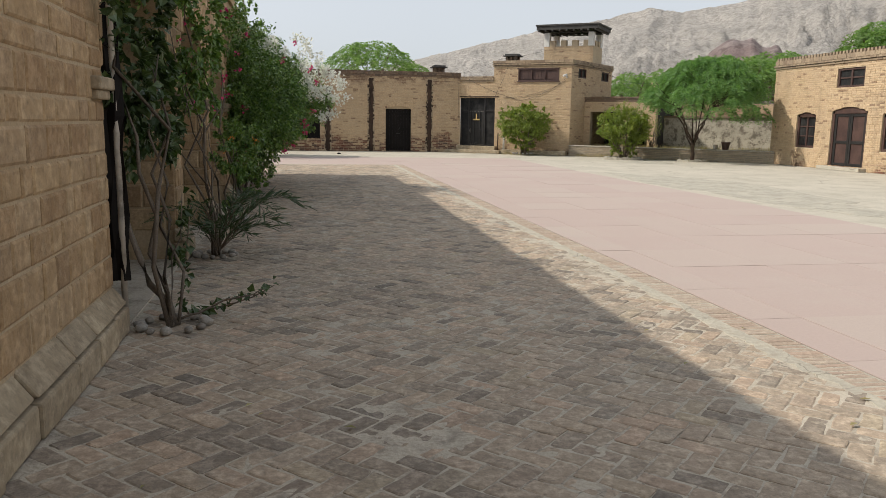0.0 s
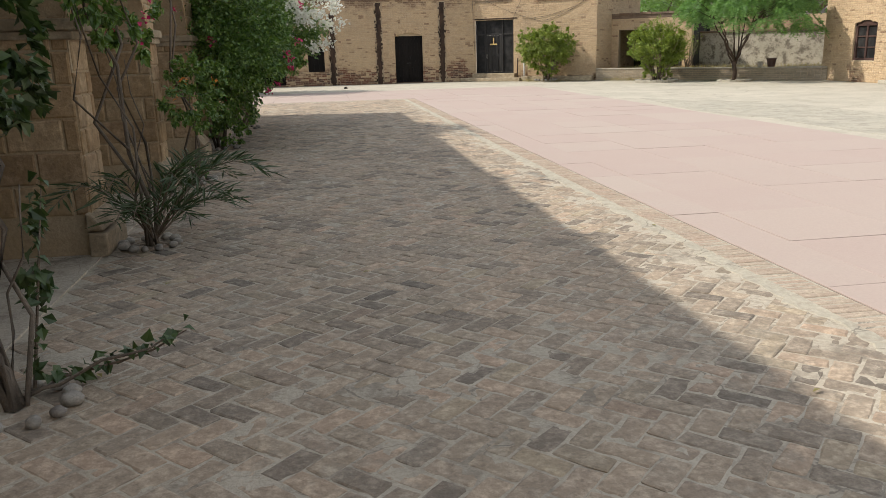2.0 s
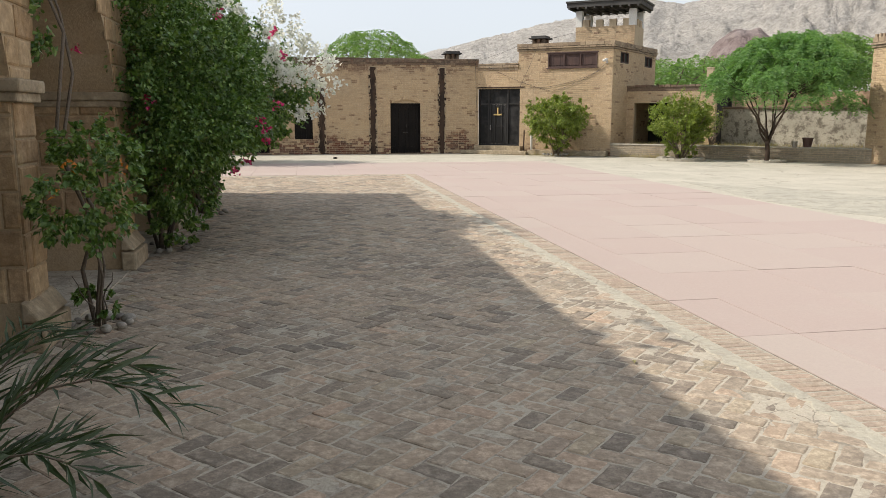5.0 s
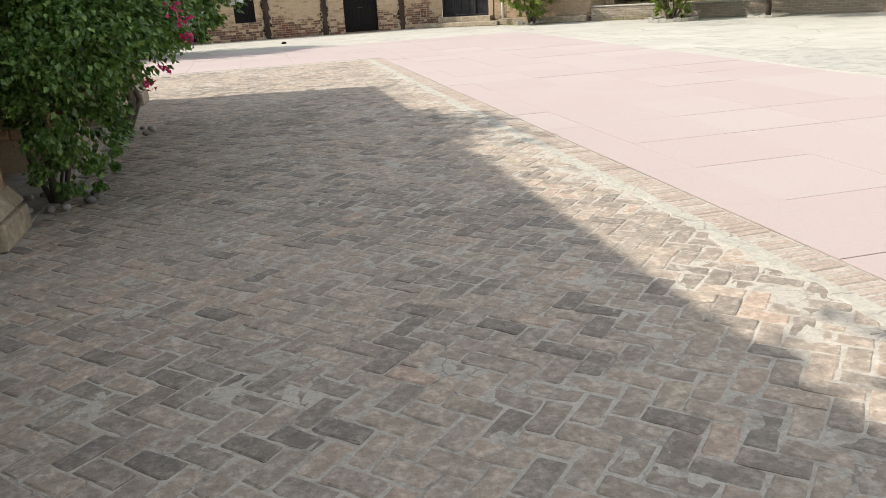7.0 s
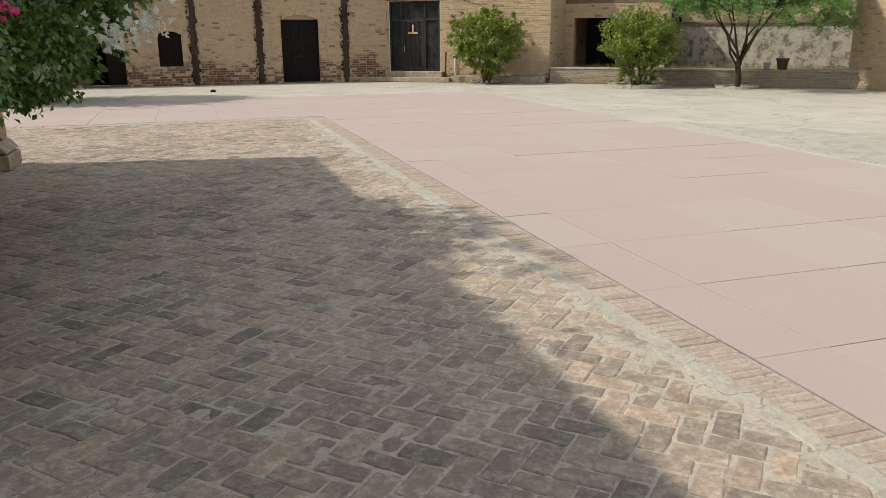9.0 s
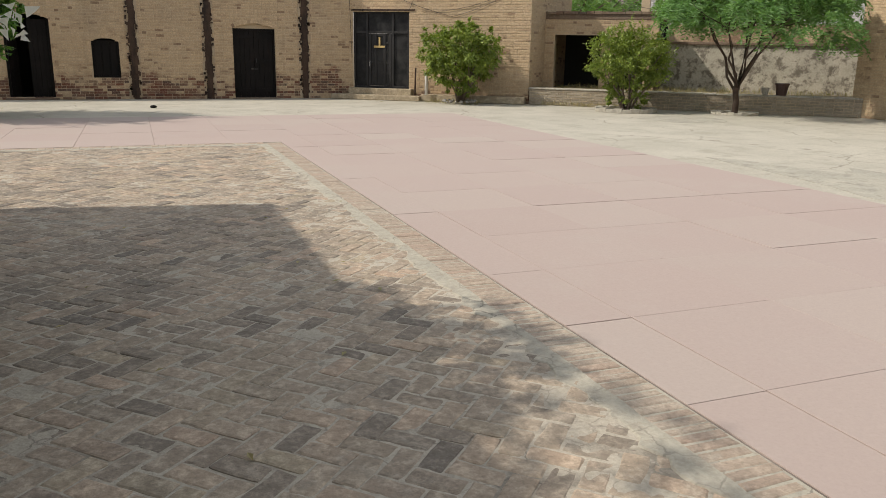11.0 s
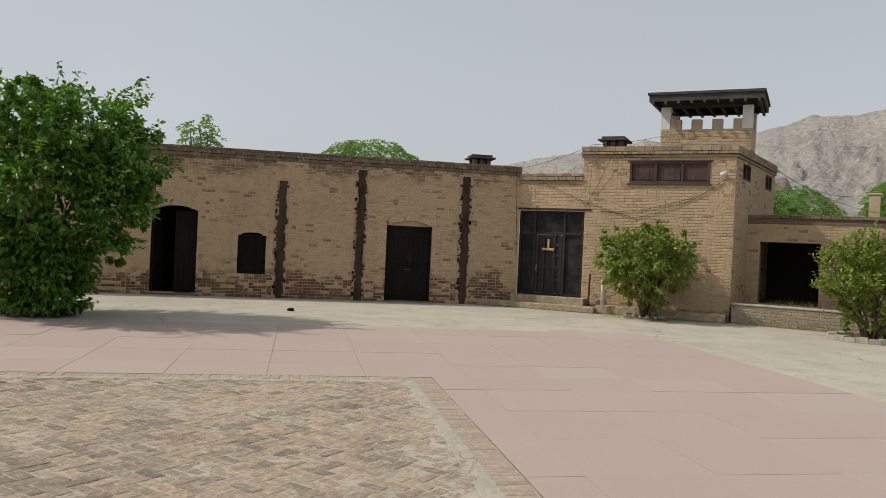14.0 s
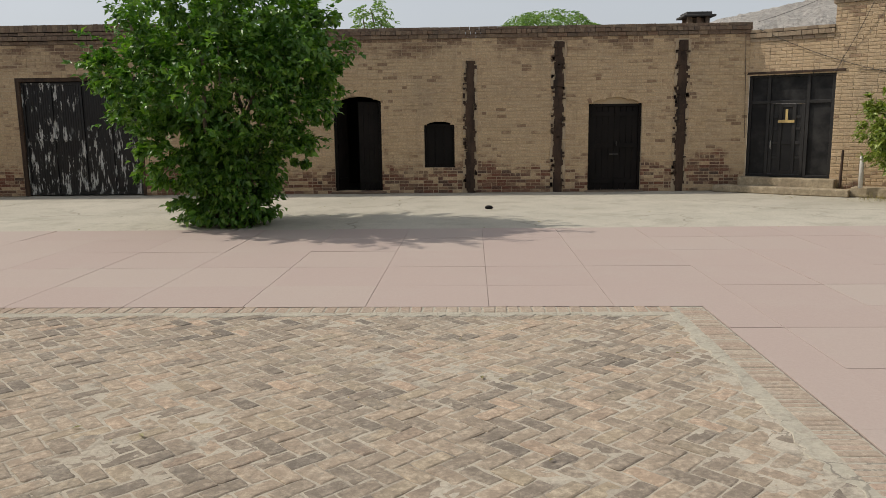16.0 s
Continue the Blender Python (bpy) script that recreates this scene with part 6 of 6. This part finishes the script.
# sandstone blocks of the arcade
stones = lay(0.3, PIERS[0][1] - 0.004, 0.32, 3.4, arches, rb, 0.29, 0.14, 0.016, 0.0, 0.28)
face_of_bricks(wall_arcade, sorted(stones, key=lambda q: -q[0]), lambda u, z: u > 7.3, mat_stone_single, mat_stone_joined, rb, 0.01, 0.014, "stone")
rest = lay(PIERS[0][1], 27.6, 0.32, 3.4, arches, rb, 0.36, 0.18, 0.014, 0.0, 0.25)
face_of_bricks(wall_arcade, rest, None, mat_stone_single, mat_stone_joined, rb, 0.012, 0.012, "stone")
for i, (u0, u1) in enumerate(PIERS):
    if i:  # the face of the pier inside the opening, towards the walker
        jamb = new("jamb", Shape().box(0, 0.88, 0.0, 0.01, 0.0, 1.7).mesh("jamb", mat_stone_mortar))
        put(jamb, wall_arcade, pose(u0 - 0.004, 0.89, 0, 0, 0, -90))
        face_of_bricks(jamb, lay(0.0, 0.88, 0.3, 1.7, [], rb, 0.38, 0.2, 0.014), None, mat_stone_single, mat_stone_joined, rb, 0.012, 0.012, "stone")
    # impost ledge
    a, b = (u1 - 0.3, u1 + 0.06) if i == 0 else (u0 - 0.06, u1 + 0.06)
    Shape().box(a, b, -0.07, 0.85, 1.6, 1.68).box(a + 0.02, b - 0.02, -0.045, 0.84, 1.54, 1.6).make("impost", mat_plinth, wall_arcade, bevel=0.012)
    # splayed plinth blocks
    u = u0 if i == 0 else u0 - 0.1
    end = u1 + 0.02 if i == 0 else u1 + 0.1
    while u < end - 0.05:
        w = min(rb.uniform(0.42, 0.62), end - u)
        w = end - u if end - u - w < 0.2 else w
        q = Shape()
        for z0, z1, y0, y1 in ((0.0, 0.19, -0.11, -0.11), (0.196, 0.33, -0.1, -0.015)):
            n = len(q.v)
            q.v += [(0.004, y0, z0), (w - 0.004, y0, z0), (w - 0.004, 0.02, z0), (0.004, 0.02, z0), (0.004, y1, z1 - 0.02), (w - 0.004, y1, z1 - 0.02), (w - 0.004, 0.02, z1), (0.004, 0.02, z1)]
            q.f += [tuple(n + k for k in f) for f in ((0, 3, 2, 1), (4, 5, 6, 7), (0, 1, 5, 4), (1, 2, 6, 5), (2, 3, 7, 6), (3, 0, 4, 7))]
        q.make("plinth_stone", mat_plinth, wall_arcade, pose(u, rb.uniform(-0.012, 0.012), 0, 0, 0, rb.uniform(-0.5, 0.5)), bevel=0.016)
        u += w

# herringbone bricks, laid at 45 degrees to the yard
MOD = 0.112
cosq, sinq = math.cos(radians(-45)), math.sin(radians(-45))
cells = []
for k in range(-330, 330):
    for n in range(-110, 110):
        for cx, cy, upright in ((k + 1 + 2 * n, k + 0.5 - 2 * n, 0), (k + 0.5 + 2 * n, k + 2 - 2 * n, 1)):
            x, y = MOD * (cx * cosq - cy * sinq) + 1.0, MOD * (cx * sinq + cy * cosq) + 11.0
            if -0.98 < x < 3.12 and -1 < y < 25.84 or -6 < x <= -0.98 and 21.75 < y < 25.84:
                cells.append((x, y, -45 + 90 * upright))
near = set(sorted(range(len(cells)), key=lambda i: math.hypot(cells[i][0] - 1.6, cells[i][1] - 11.2))[:300])


def worn_brick(w, h, r):
    """A hand-made brick lying flat: rounded uneven corners, bowed sides, a soft worn rim."""
    a, b = w / 2, h / 2
    line = []
    for sx, sy in ((1, -1), (1, 1), (-1, 1), (-1, -1)):
        cut = r.uniform(0.003, 0.016)
        p, q = (a * sx - cut * sx, b * sy), (a * sx, b * sy - cut * 0.7 * sy)
        line += [p, q] if sx * sy < 0 else [q, p]
        if sx * sy > 0:
            line.append((r.uniform(-0.02, 0.02), b * sy))
    line = [(x + r.uniform(-0.005, 0.004), y + r.uniform(-0.005, 0.004)) for x, y in line]
    k, s = len(line), Shape()
    for inset, z in ((0.0, -0.014), (0.0, 0.001), (0.009, 0.0052)):
        s.v += [(x * (1 - inset / a), y * (1 - inset / b), z + (r.uniform(-0.0012, 0.0012) if inset else 0)) for x, y in line]
    for ring in (0, k):
        s.f += [(ring + i, ring + (i + 1) % k, ring + k + (i + 1) % k, ring + k + i) for i in range(k)]
    s.f.append(tuple(range(2 * k, 3 * k)))
    return s


kinds = [worn_brick(2 * MOD - 0.01, MOD - 0.01, rb) for k in range(16)]
meshes = [q.mesh("brick", mat_pave_single) for q in kinds]
LAY = pose(0, 0, 0, -90, 0, 0)
joined = Shape()
for i, (x, y, a) in enumerate(cells):
    m = pose(x, y, -0.0088 + rb.uniform(-0.0032, 0.002), rb.uniform(-1.3, 1.3), rb.uniform(-0.8, 0.8), a + rb.uniform(-2.0, 2.0))
    k = rb.randrange(16)
    if i in near:
        put(new("brick", meshes[k]), herring, m)
    else:
        n = len(joined.v)
        joined.v += [tuple(m @ Vector(p)) for p in kinds[k].v]
        joined.f += [tuple(n + j for j in f) for f in kinds[k].f]
tagged(joined.make("brick_field", mat_pave_joined, herring), kind="stuff")
# crumbled mortar between the field and the border, with a ragged edge
strip = Shape()


def ragged(a0, a1, inner, outer, along_y):
    """A low mortar strip along y or x; its inner edge wanders."""
    n, count = len(strip.v), int((a1 - a0) / 0.06)
    for i in range(count + 1):
        a = a0 + (a1 - a0) * i / count
        b = inner + 0.035 * math.sin(a * 5.1) * math.sin(a * 1.7 + 1) + rb.uniform(-0.03, 0.03)
        h = 0.002 + rb.uniform(-0.004, 0.003)
        for p, z in ((b, -0.01), (b + 0.012 * (1 if outer > inner else -1), h - 0.001), ((b + outer) / 2, h), (outer, h)):
            strip.v.append((p, a, z) if along_y else (a, p, z))
    for i in range(count):
        for k in range(3):
            q = n + i * 4 + k
            strip.f.append((q, q + 1, q + 5, q + 4) if along_y else (q, q + 4, q + 5, q + 1))


ragged(-4.0, 26.0, 3.09, 3.215, True)
ragged(-6.0, 3.1, 25.72, 25.835, False)
tagged(strip.make("mortar_strip", mat_strip, herring), kind="stuff")
tagged(Shape().box(3.212, 3.455, -4.0, 26.045, -0.03, -0.0045).box(-6.0, 3.212, 25.832, 26.045, -0.03, -0.0045).make("border_mortar", mat_strip, herring), kind="stuff")
# border: bricks on edge along the right side and the far end
border = Shape()
y = -4.0
while y < 26.0:
    w = rb.uniform(0.06, 0.075)
    n = len(border.v)
    m = pose(3.33, y + w / 2, -0.008 + rb.uniform(-0.003, 0.003), 0, 0, rb.uniform(-2.0, 2.0)) @ LAY
    border.v += [tuple(m @ Vector(p)) for p in piece_v(0.235 + rb.uniform(-0.02, 0.01), w - 0.01, 0.0075, 0.008, lambda: rb.uniform(-0.004, 0.004))]
    border.f += [tuple(n + j for j in f) for f in PIECE_F]
    y += w
x = -6.0
while x < 3.1:
    w = rb.uniform(0.1, 0.12)
    n = len(border.v)
    m = pose(x + w / 2, 25.94, -0.008 + rb.uniform(-0.003, 0.003), 0, 0, rb.uniform(-2.0, 2.0)) @ LAY
    border.v += [tuple(m @ Vector(p)) for p in piece_v(w - 0.014, 0.2, 0.009, 0.008, lambda: rb.uniform(-0.004, 0.004))]
    border.f += [tuple(n + j for j in f) for f in PIECE_F]
    x += w
tagged(border.make("border_bricks", mat_border, herring), kind="stuff")

# pink slabs
XS = [3.465, 3.9, 4.92, 5.94, 7.06, 8.5]
YS = [18.0 + 1.045 * k for k in range(-22, 8)]
YS = [-6.0] + [y for y in YS if y > -5.5] + [26.05, 26.95, 28.0, 29.1, 30.2, 31.2]
XL = [2.68 - 1.13 * k for k in range(15, -1, -1)] + [3.9]


def slab(x0, x1, y0, y1):
    g = 0.002
    s = Shape()
    w, d = x1 - x0 - 2 * g, y1 - y0 - 2 * g
    s.box(-w / 2, w / 2, -d / 2, d / 2, -0.03, 0.0)
    s.make("slab", mat_slab, pink, pose((x0 + x1) / 2, (y0 + y1) / 2, rb.uniform(-0.001, 0.003), rb.uniform(-0.05, 0.05), rb.uniform(-0.05, 0.05), rb.uniform(-0.06, 0.06)), bevel=0.002)


for x0, x1 in zip(XS, XS[1:]):
    for y0, y1 in zip(YS, YS[1:]):
        if y1 - y0 > 0.05 and (x0 > 3.5 or y0 < 26.0):
            slab(x0, x1, y0, y1)
for x0, x1 in zip(XL, XL[1:]):
    for y0, y1 in zip(YS, YS[1:]):
        if y0 > 26.0:
            slab(x0, x1, y0, y1)
